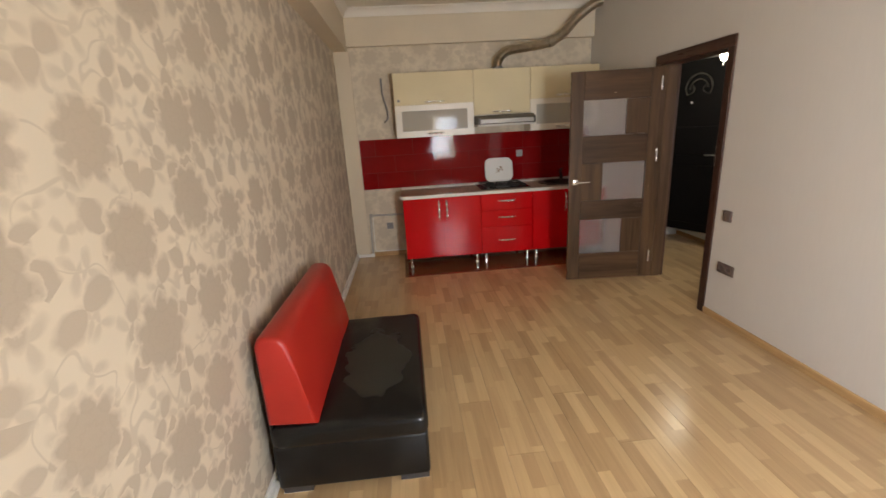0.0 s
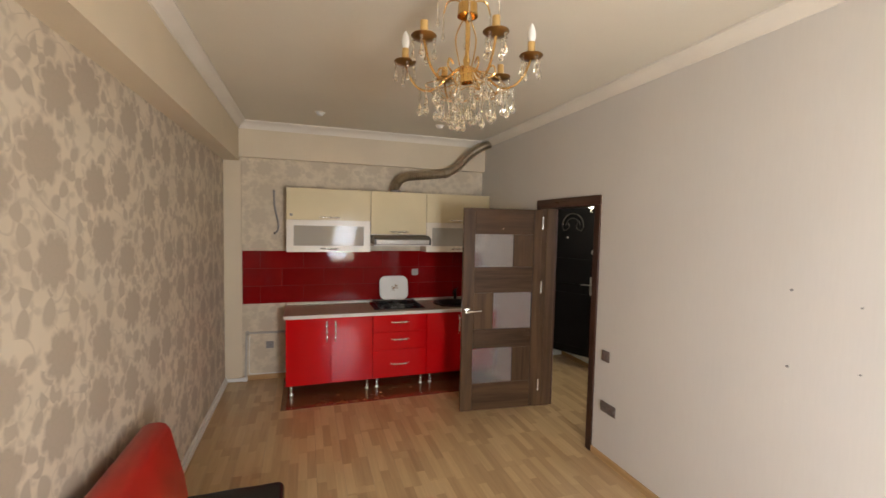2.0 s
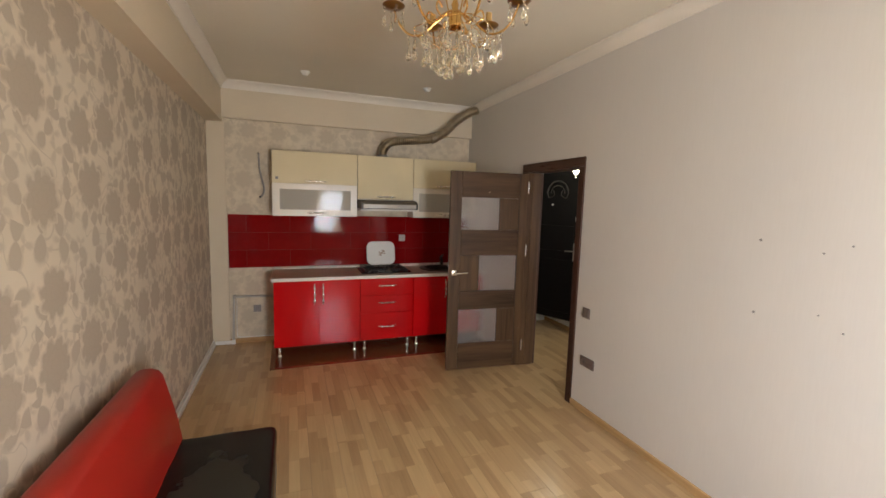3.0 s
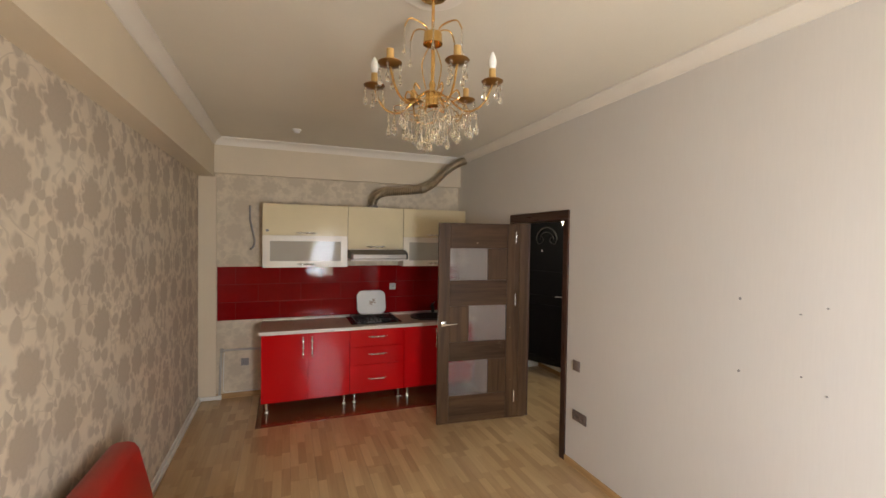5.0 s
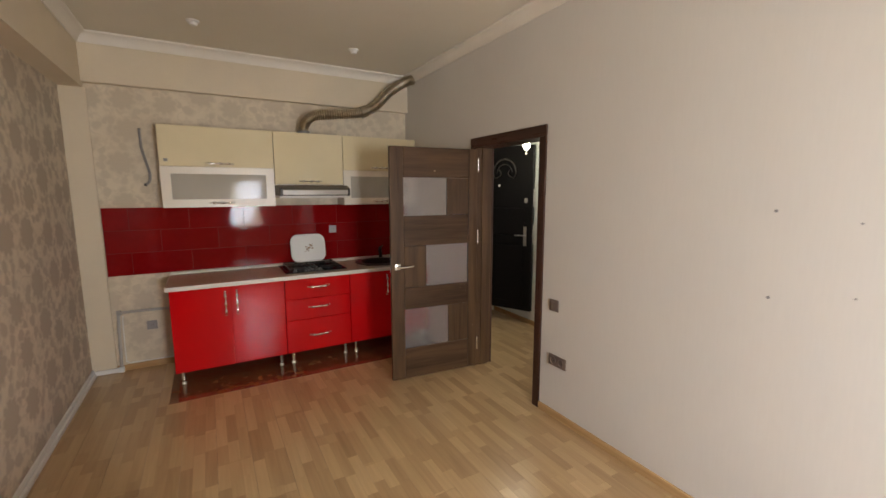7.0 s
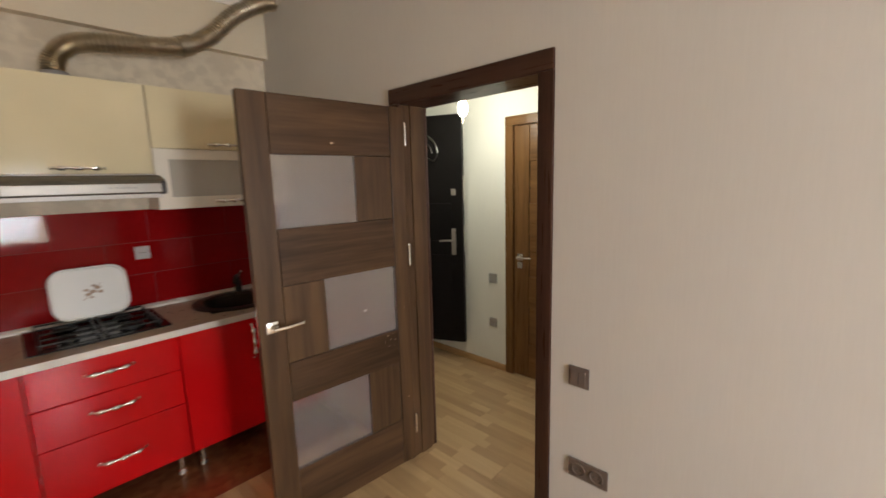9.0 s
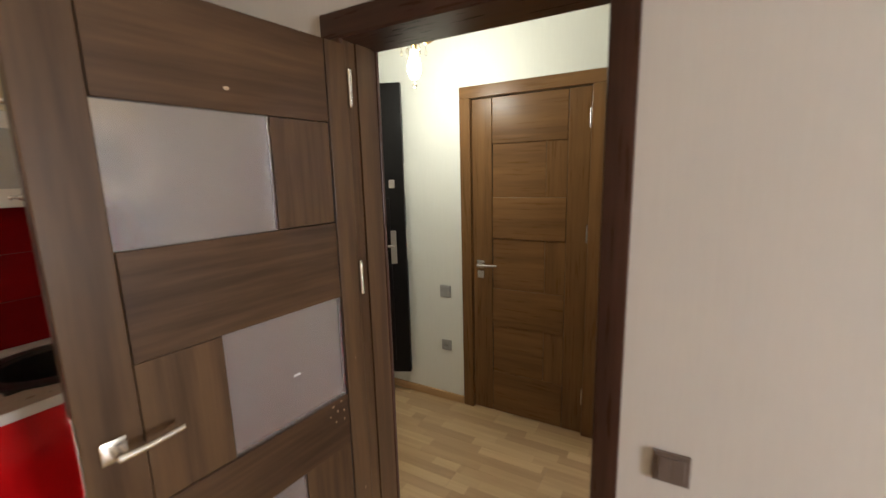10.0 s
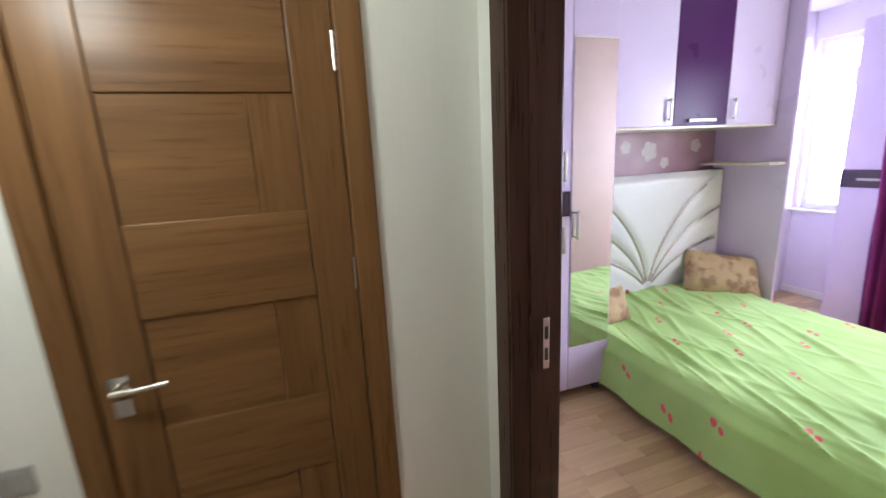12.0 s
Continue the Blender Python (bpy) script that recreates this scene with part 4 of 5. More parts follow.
# wall cabinets
UY, UB = 5.64, 5.90
def wall_unit(x0, x1, z0, z1, split, label, glazed):
    c = thing("wall_cabinet", label, "cabinet", None, "cream kitchen wall cabinets")
    part("body", boxes((x0 + 0.002, x1 - 0.002, UY + 0.02, UB, z0, z1)), WHITEWOOD, c, "", False)
    d = part("door", boxes((x0 + 0.0015, x1 - 0.0015, UY, UY + 0.019, split + 0.007, z1 - 0.0015), r=0.0025), CREAM, c, "cream gloss lift-up front")
    bow(d, (x0 + x1) / 2, UY, split + 0.038, 0.21, False)
    if glazed:
        a, b, p, q = x0 + 0.0015, x1 - 0.0015, z0 + 0.0015, split - 0.0015
        bm = boxes((a, a + 0.075, UY, UY + 0.019, p, q), (b - 0.075, b, UY, UY + 0.019, p, q), (a + 0.075, b - 0.075, UY, UY + 0.019, p, p + 0.07), (a + 0.075, b - 0.075, UY, UY + 0.019, q - 0.055, q))
        f = part("glass_door", bm, WHITEWOOD, c, "white framed lift-up front with frosted glass", False)
        part("glass", boxes((a + 0.07, b - 0.07, UY + 0.008, UY + 0.013, p + 0.065, q - 0.05)), FROSTDARK, f, "grey frosted glass", False)
        bow(f, (x0 + x1) / 2, UY, z0 + 0.038, 0.19, False)
    return c
c = wall_unit(0.298, 1.222, 1.498, 2.212, 1.852, "cream and white wall cabinet with a frosted glass lift-up front", True)
part("brand_plate", boxes((0.333, 0.362, UY - 0.003, UY, 1.90, 1.925), r=0.001), GREYPL, c, "small dark maker's plate")
wall_unit(1.224, 1.898, 1.700, 2.212, 1.703, "cream wall cabinet above the cooker hood", False)
wall_unit(1.900, 2.735, 1.498, 2.212, 1.852, "cream and white wall cabinet with a frosted glass lift-up front", True)

hood = thing("cooker_hood", "grey slide-out cooker hood under the wall cabinet", "cooker hood")
part("body", boxes((1.228, 1.894, 5.50, 5.88, 1.600, 1.698), r=0.004), HOODGREY, hood)
bm = bmesh.new()
extrude_profile(bm, [(5.50, 1.696), (5.415, 1.672), (5.395, 1.655), (5.395, 1.606), (5.41, 1.598), (5.50, 1.598)], "x", 1.228, 1.894)
bmesh.ops.bevel(bm, geom=list(bm.edges), offset=0.004, segments=2, profile=0.5, affect="EDGES", clamp_overlap=True)
part("visor", bm, HOODGREY, hood)
part("front_strip", boxes((1.255, 1.867, 5.388, 5.395, 1.606, 1.652), r=0.002), HOODSTRIP, hood, "bright steel front strip")
for s in (1.232, 1.868):
    part("end_cap", boxes((s, s + 0.022, 5.392, 5.48, 1.594, 1.668), r=0.008), DARKPL, hood)
for k in range(5):
    part("button", boxes((1.64 + 0.025 * k, 1.655 + 0.025 * k, 5.386, 5.389, 1.628, 1.636), r=0.001), GREYPL, hood)
part("lower_lip", boxes((1.232, 1.89, 5.46, 5.86, 1.575, 1.600), r=0.003), EDGE, hood)

# flexible duct from hood cabinet to the corner
duct = thing("flexible_duct", "crumpled aluminium extractor duct running to the ceiling corner", "duct")
path = spline([(1.54, 5.76, 2.205), (1.552, 5.75, 2.315), (1.65, 5.72, 2.40), (1.89, 5.68, 2.43), (2.13, 5.67, 2.468), (2.30, 5.67, 2.56), (2.46, 5.66, 2.72), (2.64, 5.66, 2.835), (2.745, 5.66, 2.87)], 44)
bm = bmesh.new()
tube(bm, path, [0.050 + 0.0030 * math.sin(k * 1.57) + 0.005 * noise.noise((k * 0.08, 0, 0)) for k in range(len(path))], 18)
part("hose", bm, FOIL, duct)
mid = path[len(path) // 2 + 4]
bm = bmesh.new()
rod(bm, mid - Vector((0.03, 0, 0.012)), mid + Vector((0.03, 0, 0.012)), 0.060, 0.060, 18)
part("joint_tape", bm, FOIL, duct, "taped joint")
bm = bmesh.new()
lathe(bm, [(0.055, 0), (0.066, 0), (0.066, 0.02), (0.058, 0.03), (0.055, 0.03)], (1.54, 5.76, 2.213), 20)
part("collar", bm, GREYPL, duct)


# ---- electrics and small wall things ----
def wall_plate(name, centre, turn, label, category, mat, kind, w=0.082, h=0.082):
    """A switch or socket on a wall; local -y is the way it faces."""
    s = thing(name, label, category, pose(*centre, 0, 0, turn))
    part("frame", boxes((-w / 2, w / 2, -0.009, 0, -h / 2, h / 2), r=0.003), mat, s)
    n = max(1, round(w / 0.08))
    for k in range(n):
        cx = (k - (n - 1) / 2) * 0.075
        if kind == "switch":
            for q in (-1, 1):
                part("rocker", boxes((cx + q * 0.0155 - 0.015, cx + q * 0.0155 + 0.015, -0.013, -0.009, -0.030, 0.030), r=0.002), mat, s)
        else:
            bm = bmesh.new()
            lathe(bm, [(0.026, 0), (0.029, 0), (0.029, 0.004), (0.024, 0.004), (0.023, -0.0), (0.0, -0.0)], (0, 0, 0), 24)
            bm.transform(Matrix.Translation((cx, -0.0092, 0)) @ Matrix.Rotation(radians(90), 4, "X"))
            part("socket_ring", bm, mat, s)
            bm = bmesh.new()
            for q in (-1, 1):
                rod(bm, (cx + q * 0.0095, -0.0115, 0), (cx + q * 0.0095, -0.0092, 0), 0.0035, n=10)
            part("pin_hole", bm, DARKPL, s)
    return s
wall_plate("light_switch", (XR - 0.0003, 3.391, 0.832), -90, "brown-grey double light switch on the plain wall", "switch", BROWNPL, "switch", 0.085, 0.085)
wall_plate("double_socket", (XR - 0.0003, 3.343, 0.43), -90, "brown-grey double wall socket below the switch", "socket", BROWNPL, "socket", 0.165, 0.082)
wall_plate("wall_socket", (1.832, 5.9017, 1.225), 0, "grey wall socket on the red tiles", "socket", surf("pale_grey_plastic", (0.42, 0.38, 0.36), 0.4), "socket", 0.08, 0.08)
wall_plate("wall_socket", (0.107, 5.9097, 0.40), 0, "dark grey wall socket beside the gas pipe", "socket", GREYPL, "socket")
wall_plate("light_switch", (XE - 0.0003, 4.765, 0.797), -90, "silver-grey light switch on the hall wall", "switch", surf("silver_plastic", (0.40, 0.39, 0.37), 0.35, 0.2), "switch")
wall_plate("wall_socket", (XE - 0.0003, 4.765, 0.41), -90, "silver-grey wall socket on the hall wall", "socket", surf("silver_plastic_b", (0.40, 0.39, 0.37), 0.35, 0.2), "socket", 0.075, 0.075)

pipe = thing("gas_pipe", "thin grey painted gas pipe bent round the wall socket", "pipe")
bm = bmesh.new()
tube(bm, spline([(0.36, 5.885, 0.545), (0.1, 5.885, 0.552), (-0.09, 5.885, 0.553), (-0.125, 5.885, 0.54), (-0.135, 5.885, 0.50), (-0.145, 5.885, 0.2), (-0.15, 5.885, 0.03)], 5), 0.0125, 10)
part("run", bm, surf("grey_pipe_paint", (0.46, 0.43, 0.39), 0.35, var=0.10), pipe)
bm = bmesh.new()
tube(bm, spline([(0.30, 5.900, 0.065), (0.0, 5.898, 0.07), (-0.10, 5.896, 0.08), (-0.112, 5.894, 0.14), (-0.108, 5.894, 0.46), (-0.10, 5.894, 0.52)], 5), 0.005, 6)
part("signal_wire", bm, WHITE, pipe, "thin white wire beside the pipe")
bm = boxes((-0.17, -0.13, 5.86, 5.895, 0.0, 0.05), (XL + 0.02, -0.14, 5.862, 5.882, 0.005, 0.045), r=0.004)
part("low_run", bm, WHITE, pipe, "white boxed pipe along the floor")
bm = boxes((-0.145, -0.11, 5.87, 5.90, 0.53, 0.575), r=0.006)
part("elbow", bm, STEEL, pipe)
tr = thing("cable_trunking", "white plastic cable trunking along the floral wall", "trunking")
part("run", boxes((XL + 0.0165, XL + 0.032, 0.2, 5.85, 0.001, 0.030), r=0.003), WHITE, tr)
cable = thing("loose_cable", "short dark cable end hanging from the end wall", "cable")
bm = bmesh.new()
tube(bm, spline([(0.155, 5.895, 2.19), (0.158, 5.889, 2.10), (0.162, 5.880, 2.02), (0.185, 5.875, 1.90), (0.205, 5.875, 1.80), (0.195, 5.880, 1.73), (0.165, 5.885, 1.70)], 6), 0.0105, 8)
part("wire", bm, GREYPL, cable)
bm = bmesh.new()
ball(bm, (0.165, 5.885, 1.70), 0.013)
part("tip", bm, DARKPL, cable)
bm = bmesh.new()
rod(bm, (0.155, 5.909, 2.185), (0.155, 5.89, 2.185), 0.011)
part("wall_outlet", bm, DARKPL, cable)

for k, (x, y) in enumerate(((0.636, 5.158), (1.908, 5.203))):
    sp = thing("ceiling_detector", "small round white ceiling detector", "detector", pose(x, y, TOP), "ceiling detectors")
    bm = bmesh.new()
    lathe(bm, [(0.0, -0.034), (0.022, -0.034), (0.030, -0.026), (0.032, -0.012), (0.045, -0.010), (0.047, 0.0)], (0, 0, 0), 24)
    part("housing", bm, WHITE, sp)
for x, y, z in ((XR, 2.124, 1.553), (XR, 2.120, 1.177), (XR, 1.75, 1.56), (XR, 1.743, 1.176), (XR, 1.851, 1.517), (XR, 1.841, 1.232)):
    big = 1.0 if y > 2 else 0.62
    sc = thing("screw_anchor", "small dark screw anchor stuck in the plain wall", "screw", pose(x, y, z, 0, -90, 0), "anchors in the plain wall")
    bm = bmesh.new()
    lathe(bm, [(0.0, 0.003), (0.0035 * big, 0.005), (0.006 * big, 0.004), (0.007 * big, 0.0)], (0, 0, 0), 12)
    part("plug", bm, GREYPL, sc)
hk = thing("wall_hook", "small dark hook on the floral wall", "hook", pose(XL, 2.22, 2.285))
bm = bmesh.new()
rod(bm, (0, 0, 0), (0.02, 0, 0), 0.005)
tube(bm, spline([(0.018, 0, 0), (0.026, 0, -0.008), (0.03, 0, 0.004)]), 0.004, 8)
part("prong", bm, DARKPL, hk)


# ---- chandelier ----
def bead_string(bm, p, n, r, drop):
    """Beads on a string that end in a pear-shaped drop, turned as one piece."""
    prof = []
    for k in range(n):
        c = -(2 * k + 1) * r * 1.1
        prof += [(0.0009, c + r), (r * 0.8, c + r * 0.6), (r, c), (r * 0.8, c - r * 0.6), (0.0009, c - r)]
    z, w = -n * 2.2 * r, drop * 0.20
    prof += [(0.0008, z), (w * 0.35, z - drop * 0.22), (w * 0.85, z - drop * 0.52), (w, z - drop * 0.70), (w * 0.72, z - drop * 0.90), (0.0006, z - drop)]
    lathe(bm, prof, p, 7)



def chandelier():
    cx, cy = 1.133, 2.406
    c = thing("chandelier", "brass six-arm chandelier hung with amber crystal drops, one bulb", "chandelier", pose(cx, cy, 0))
    bm = bmesh.new()
    lathe(bm, [(0.0, 2.905), (0.05, 2.905), (0.07, 2.912), (0.085, 2.908), (0.10, 2.914), (0.125, 2.910), (0.145, 2.915), (0.155, 2.9295)], n=36)
    part("ceiling_rose", bm, CORNICE, c, "white plaster ceiling rose")
    bm = bmesh.new()
    lathe(bm, [(0.0, 2.906), (0.06, 2.93), (0.058, 2.895), (0.03, 2.89), (0.008, 2.885), (0.006, 2.80)], n=20)
    rod(bm, (0, 0, 2.45), (0, 0, 2.90), 0.007)
    part("stem", bm, BRASS, c)
    bm = bmesh.new()
    lathe(bm, [(0.0, 2.742), (0.034, 2.742), (0.040, 2.737), (0.041, 2.704), (0.043, 2.700), (0.043, 2.692), (0.036, 2.692), (0.036, 2.722), (0.007, 2.722)], n=28)
    part("upper_hub", bm, BRASS, c)
    bm = bmesh.new()
    lathe(bm, [(0.008, 2.535), (0.016, 2.515), (0.012, 2.498), (0.020, 2.482), (0.029, 2.474), (0.030, 2.440), (0.033, 2.436), (0.033, 2.424), (0.027, 2.424), (0.027, 2.448), (0.0, 2.448)], n=28)
    part("hub", bm, BRASS, c)
    for s in range(3):
        a = radians(120 * s + 20)
        bm = bmesh.new()
        tube(bm, spline([(0.02 * math.cos(a), 0.02 * math.sin(a), 2.68), (0.05 * math.cos(a), 0.05 * math.sin(a), 2.61), (0.03 * math.cos(a), 0.03 * math.sin(a), 2.50)]), 0.003, 6)
        part("brace", bm, BRASS, c)
    for k in range(6):
        a = radians(-28 + 60 * k)
        u = Vector((math.cos(a), math.sin(a), 0))
        up = Vector((0, 0, 1))
        at = lambda r, z: u * r + up * z
        arm = bmesh.new()
        tube(arm, spline([at(0.025, 2.485), at(0.07, 2.455), at(0.14, 2.40), at(0.195, 2.405), at(0.235, 2.445), at(0.262, 2.51)]), 0.0048, 8)
        tube(arm, spline([at(0.09, 2.44), at(0.12, 2.46), at(0.11, 2.49), at(0.085, 2.475)]), 0.004, 6)
        ar = part("arm", arm, BRASS, c)
        bm = bmesh.new()
        e = at(0.262, 0)
        lathe(bm, [(0.008, 2.505), (0.038, 2.511), (0.048, 2.521), (0.046, 2.524), (0.034, 2.517), (0.010, 2.515)], (e.x, e.y, 0), 20)
        part("drip_pan", bm, BRONZE, ar, "dark brass drip pan")
        bm = bmesh.new()
        rod(bm, (e.x, e.y, 2.515), (e.x, e.y, 2.575), 0.0155, 0.0145)
        part("candle", bm, CANDLE, ar, "gilt candle sleeve")
        if k in (0, 3):
            bm = bmesh.new()
            lathe(bm, [(0.010, 2.575), (0.0165, 2.592), (0.0175, 2.607), (0.013, 2.628), (0.005, 2.645), (0.0, 2.650)], (e.x, e.y, 0), 14)
            part("bulb", bm, MILKBULB, ar, "candle-shaped bulb")
        # drops under each pan
        for j in range(4):
            b = a + radians(90 * j + 30)
            bm = bmesh.new()
            bead_string(bm, (e.x + 0.040 * math.cos(b), e.y + 0.040 * math.sin(b), 2.512), 2, 0.0065, 0.052)
            part("crystal_drop", bm, CRYSTAL, ar, "", False)
        bm = bmesh.new()
        bead_string(bm, tuple(at(0.195, 2.398)), 3, 0.0065, 0.062)
        part("crystal_drop", bm, CRYSTAL, c, "", False)
    # basket of strings below the hub
    for ring, (r, n, z, beads) in enumerate(((0.17, 12, 2.40, 3), (0.12, 10, 2.385, 4), (0.07, 8, 2.375, 5), (0.025, 4, 2.40, 6))):
        for j in range(n):
            a = 2 * math.pi * (j + 0.35 * ring) / n
            bm = bmesh.new()
            bead_string(bm, (r * math.cos(a), r * math.sin(a), z + 0.012 * math.sin(3 * a)), beads, 0.0058, 0.056 + 0.010 * (j % 3))
            part("crystal_string", bm, CRYSTAL, c, "", False)
    for r, z in ((0.17, 2.402), (0.12, 2.388), (0.07, 2.378)):
        bm = bmesh.new()
        tube(bm, [(r * math.cos(2 * math.pi * j / 24), r * math.sin(2 * math.pi * j / 24), z + 0.012 * math.sin(6 * math.pi * j / 24)) for j in range(25)], 0.002, 5)
        part("basket_ring", bm, BRASS, c)
    for j in range(6):
        a = radians(60 * j - 13)
        bm = bmesh.new()
        tube(bm, [(0.02 * math.cos(a), 0.02 * math.sin(a), 2.45), (0.07 * math.cos(a), 0.07 * math.sin(a), 2.378), (0.17 * math.cos(a), 0.17 * math.sin(a), 2.402)], 0.002, 5)
        part("basket_wire", bm, BRASS, c)
    # spray of wires above, with a drop each
    for j in range(6):
        a = radians(60 * j + 12)
        u = Vector((math.cos(a), math.sin(a), 0))
        R = 0.115 + 0.025 * (j % 2)
        bm = bmesh.new()
        tube(bm, spline([u * 0.02 + Vector((0, 0, 2.73)), u * 0.045 + Vector((0, 0, 2.765)), u * R * 0.8 + Vector((0, 0, 2.772)), u * R + Vector((0, 0, 2.730))]), 0.0034, 6)
        w = part("spray_wire", bm, BRASS, c)
        bm = bmesh.new()
        bead_string(bm, tuple(u * R + Vector((0, 0, 2.732))), 7, 0.0048, 0.042)
        part("crystal_drop", bm, CRYSTAL, w, "", False)
chandelier()


# ---- hall lamp ----
def hall_lamp():
    c = thing("hall_chandelier", "small gilt hall chandelier with one lit bulb", "ceiling lamp", pose(3.48, 4.60, 0))
    bm = bmesh.new()
    lathe(bm, [(0.0, 2.70), (0.05, 2.70), (0.045, 2.68), (0.01, 2.665)], n=18)
    rod(bm, (0, 0, 2.22), (0, 0, 2.67), 0.006)
    lathe(bm, [(0.006, 2.29), (0.02, 2.28), (0.026, 2.26), (0.014, 2.24), (0.022, 2.22), (0.008, 2.20), (0.0, 2.19)], n=16)
    part("stem", bm, BRASS, c)
    for k in range(4):
        a = radians(90 * k + 25)
        u = Vector((math.cos(a), math.sin(a), 0))
        bm = bmesh.new()
        tube(bm, spline([u * 0.02 + Vector((0, 0, 2.25)), u * 0.06 + Vector((0, 0, 2.215)), u * 0.105 + Vector((0, 0, 2.235)), u * 0.115 + Vector((0, 0, 2.265))]), 0.005, 8)
        arm = part("arm", bm, BRASS, c)
        e = u * 0.115
        bm = bmesh.new()
        lathe(bm, [(0.006, 2.258), (0.020, 2.264), (0.034, 2.29), (0.040, 2.315), (0.037, 2.315), (0.030, 2.29), (0.016, 2.268)], (e.x, e.y, 0), 16)
        part("cup", bm, SHADEGLASS, arm, "small clear glass cup")
    bm = bmesh.new()
    lathe(bm, [(0.0, 2.045), (0.020, 2.055), (0.034, 2.085), (0.034, 2.115), (0.02, 2.155), (0.014, 2.185), (0.0, 2.19)], n=18)
    part("lit_bulb", bm, BULB_ON, c, "bright lit bulb")
    bm = bmesh.new()
    lathe(bm, [(0.0, 2.0), (0.008, 2.01), (0.012, 2.022), (0.006, 2.036), (0.0, 2.04)], n=12)
    part("finial", bm, CRYSTAL, c)
    for k in range(6):
        a = radians(60 * k)
        bm = bmesh.new()
        bead_string(bm, (0.06 * math.cos(a), 0.06 * math.sin(a), 2.215), 2, 0.005, 0.035)
        part("crystal_drop", bm, CRYSTAL, c, "", False)
hall_lamp()


# ---- bedroom ----
def pull(parent, x, y, z, length=0.15):
    """An upright bar pull on a front that looks towards -x."""
    bm = bmesh.new()
    box(bm, x - 0.030, x - 0.022, y - 0.011, y + 0.011, z - length / 2, z + length / 2)
    bmesh.ops.bevel(bm, geom=list(bm.edges), offset=0.003, segments=2, profile=0.5, affect="EDGES")
    for q in (-1, 1):
        rod(bm, (x - 0.024, y, z + q * length * 0.42), (x, y, z + q * length * 0.42), 0.006)
    return part("handle", bm, STEEL, parent, "brushed steel bar handle")


WX = 4.82
w = thing("wardrobe", "lilac wardrobe with a mirror door and dark plum strip", "wardrobe")
part("body", boxes((WX + 0.02, XBE - 0.01, 2.205, 3.245, 0.06, 2.62)), LILAC, w, "", False)
for fx_ in (WX + 0.04, XBE - 0.08):
    for fy_ in (2.23, 3.18):
        part("plinth_foot", boxes((fx_, fx_ + 0.04, fy_, fy_ + 0.04, 0, 0.062)), DARKPL, w)
d = part("mirror_door", boxes((WX, WX + 0.019, 2.206, 2.508, 0.065, 2.61), r=0.003), LILAC, w)
part("mirror", boxes((WX - 0.004, WX + 0.0005, 2.212, 2.503, 0.36, 2.162), r=0.0012), MIRROR, d, "tall plain mirror")
pull(d, WX - 0.004, 2.478, 1.135, 0.17)
for a, b in ((2.511, 2.876), (2.879, 3.243)):
    u = part("upper_door", boxes((WX, WX + 0.019, a, b, 1.335, 2.61), r=0.003), LILAC, w)
    l = part("lower_door", boxes((WX, WX + 0.019, a, b, 0.065, 1.187), r=0.003), LILAC, w)
    s = part("drawer", boxes((WX, WX + 0.019, a, b, 1.19, 1.332), r=0.003), PLUMSTRIP, w, "dark plum drawer strip")
    yy = a + 0.055 if a < 2.6 else b - 0.055
    pull(u, WX, yy, 1.475, 0.17)
    pull(l, WX, yy, 1.055, 0.16)
    bm = boxes((WX - 0.02, WX - 0.014, (a + b) / 2 - 0.09, (a + b) / 2 + 0.09, 1.255, 1.273), r=0.002)
    part("handle", bm, STEEL, s)

OX = 5.11
oc = thing("overhead_cabinet", "lilac overhead cabinet with one purple gloss door over the bed", "cabinet")
part("body", boxes((OX + 0.02, XBE - 0.01, 0.425, 2.20, 1.69, 2.62)), LILAC, oc, "", False)
for a, b, mt, hy in ((0.426, 0.954, LILAC, 0.90), (0.957, 1.465, PURPLE, None), (1.468, 1.976, LILAC, 1.515), (1.979, 2.20, LILAC, None)):
    d = part("door", boxes((OX, OX + 0.019, a, b, 1.693, 2.61), r=0.003), mt, oc, "dark purple gloss door" if mt is PURPLE else "")
    if hy:
        pull(d, OX, hy, 1.80, 0.15)
    elif mt is PURPLE:
        part("handle", boxes((OX - 0.022, OX, 1.08, 1.34, 1.715, 1.737), r=0.003), STEEL, d, "brushed grey bar handle")
part("base_board", boxes((OX - 0.01, XBE - 0.01, 0.425, 2.20, 1.672, 1.689), r=0.002), WHITEWOOD, oc)

ep = thing("bed_end_panel", "tall lilac side panel with a thin white shelf beside the bed", "panel")
part("panel", boxes((4.985, XBE - 0.01, 0.395, 0.42, 0.0, 2.62), r=0.003), LILAC, ep)
part("shelf", boxes((5.01, XBE - 0.02, 0.421, 0.60, 1.375, 1.395), r=0.003), WHITEWOOD, ep, "thin white shelf")
bp = thing("niche_back_panel", "dusky pink panel with pale printed flowers over the headboard", "panel")
m_, t_, b_ = nodes_of("pink_flower_print", 0.4)
co_ = node(t_, "TexCoord").outputs["Object"]
s_ = node(t_, "SeparateXYZ", Vector=co_)
fl_ = node(t_, "CombineXYZ", X=s_.outputs[1], Y=s_.outputs[2]).outputs[0]
v_ = node(t_, "TexVoronoi", Vector=fl_, Scale=3.2, Randomness=0.9)
v_.voronoi_dimensions = "2D"
t_.links.new(mixed(t_, ramp01(t_, v_.outputs["Distance"], 0.10, 0.45), (0.50, 0.34, 0.39), (0.42, 0.25, 0.31)), b_.inputs["Base Color"])
part("board", boxes((XBE - 0.02, XBE - 0.004, 0.43, 2.20, 0.9, 1.67)), m_, bp, "", False)
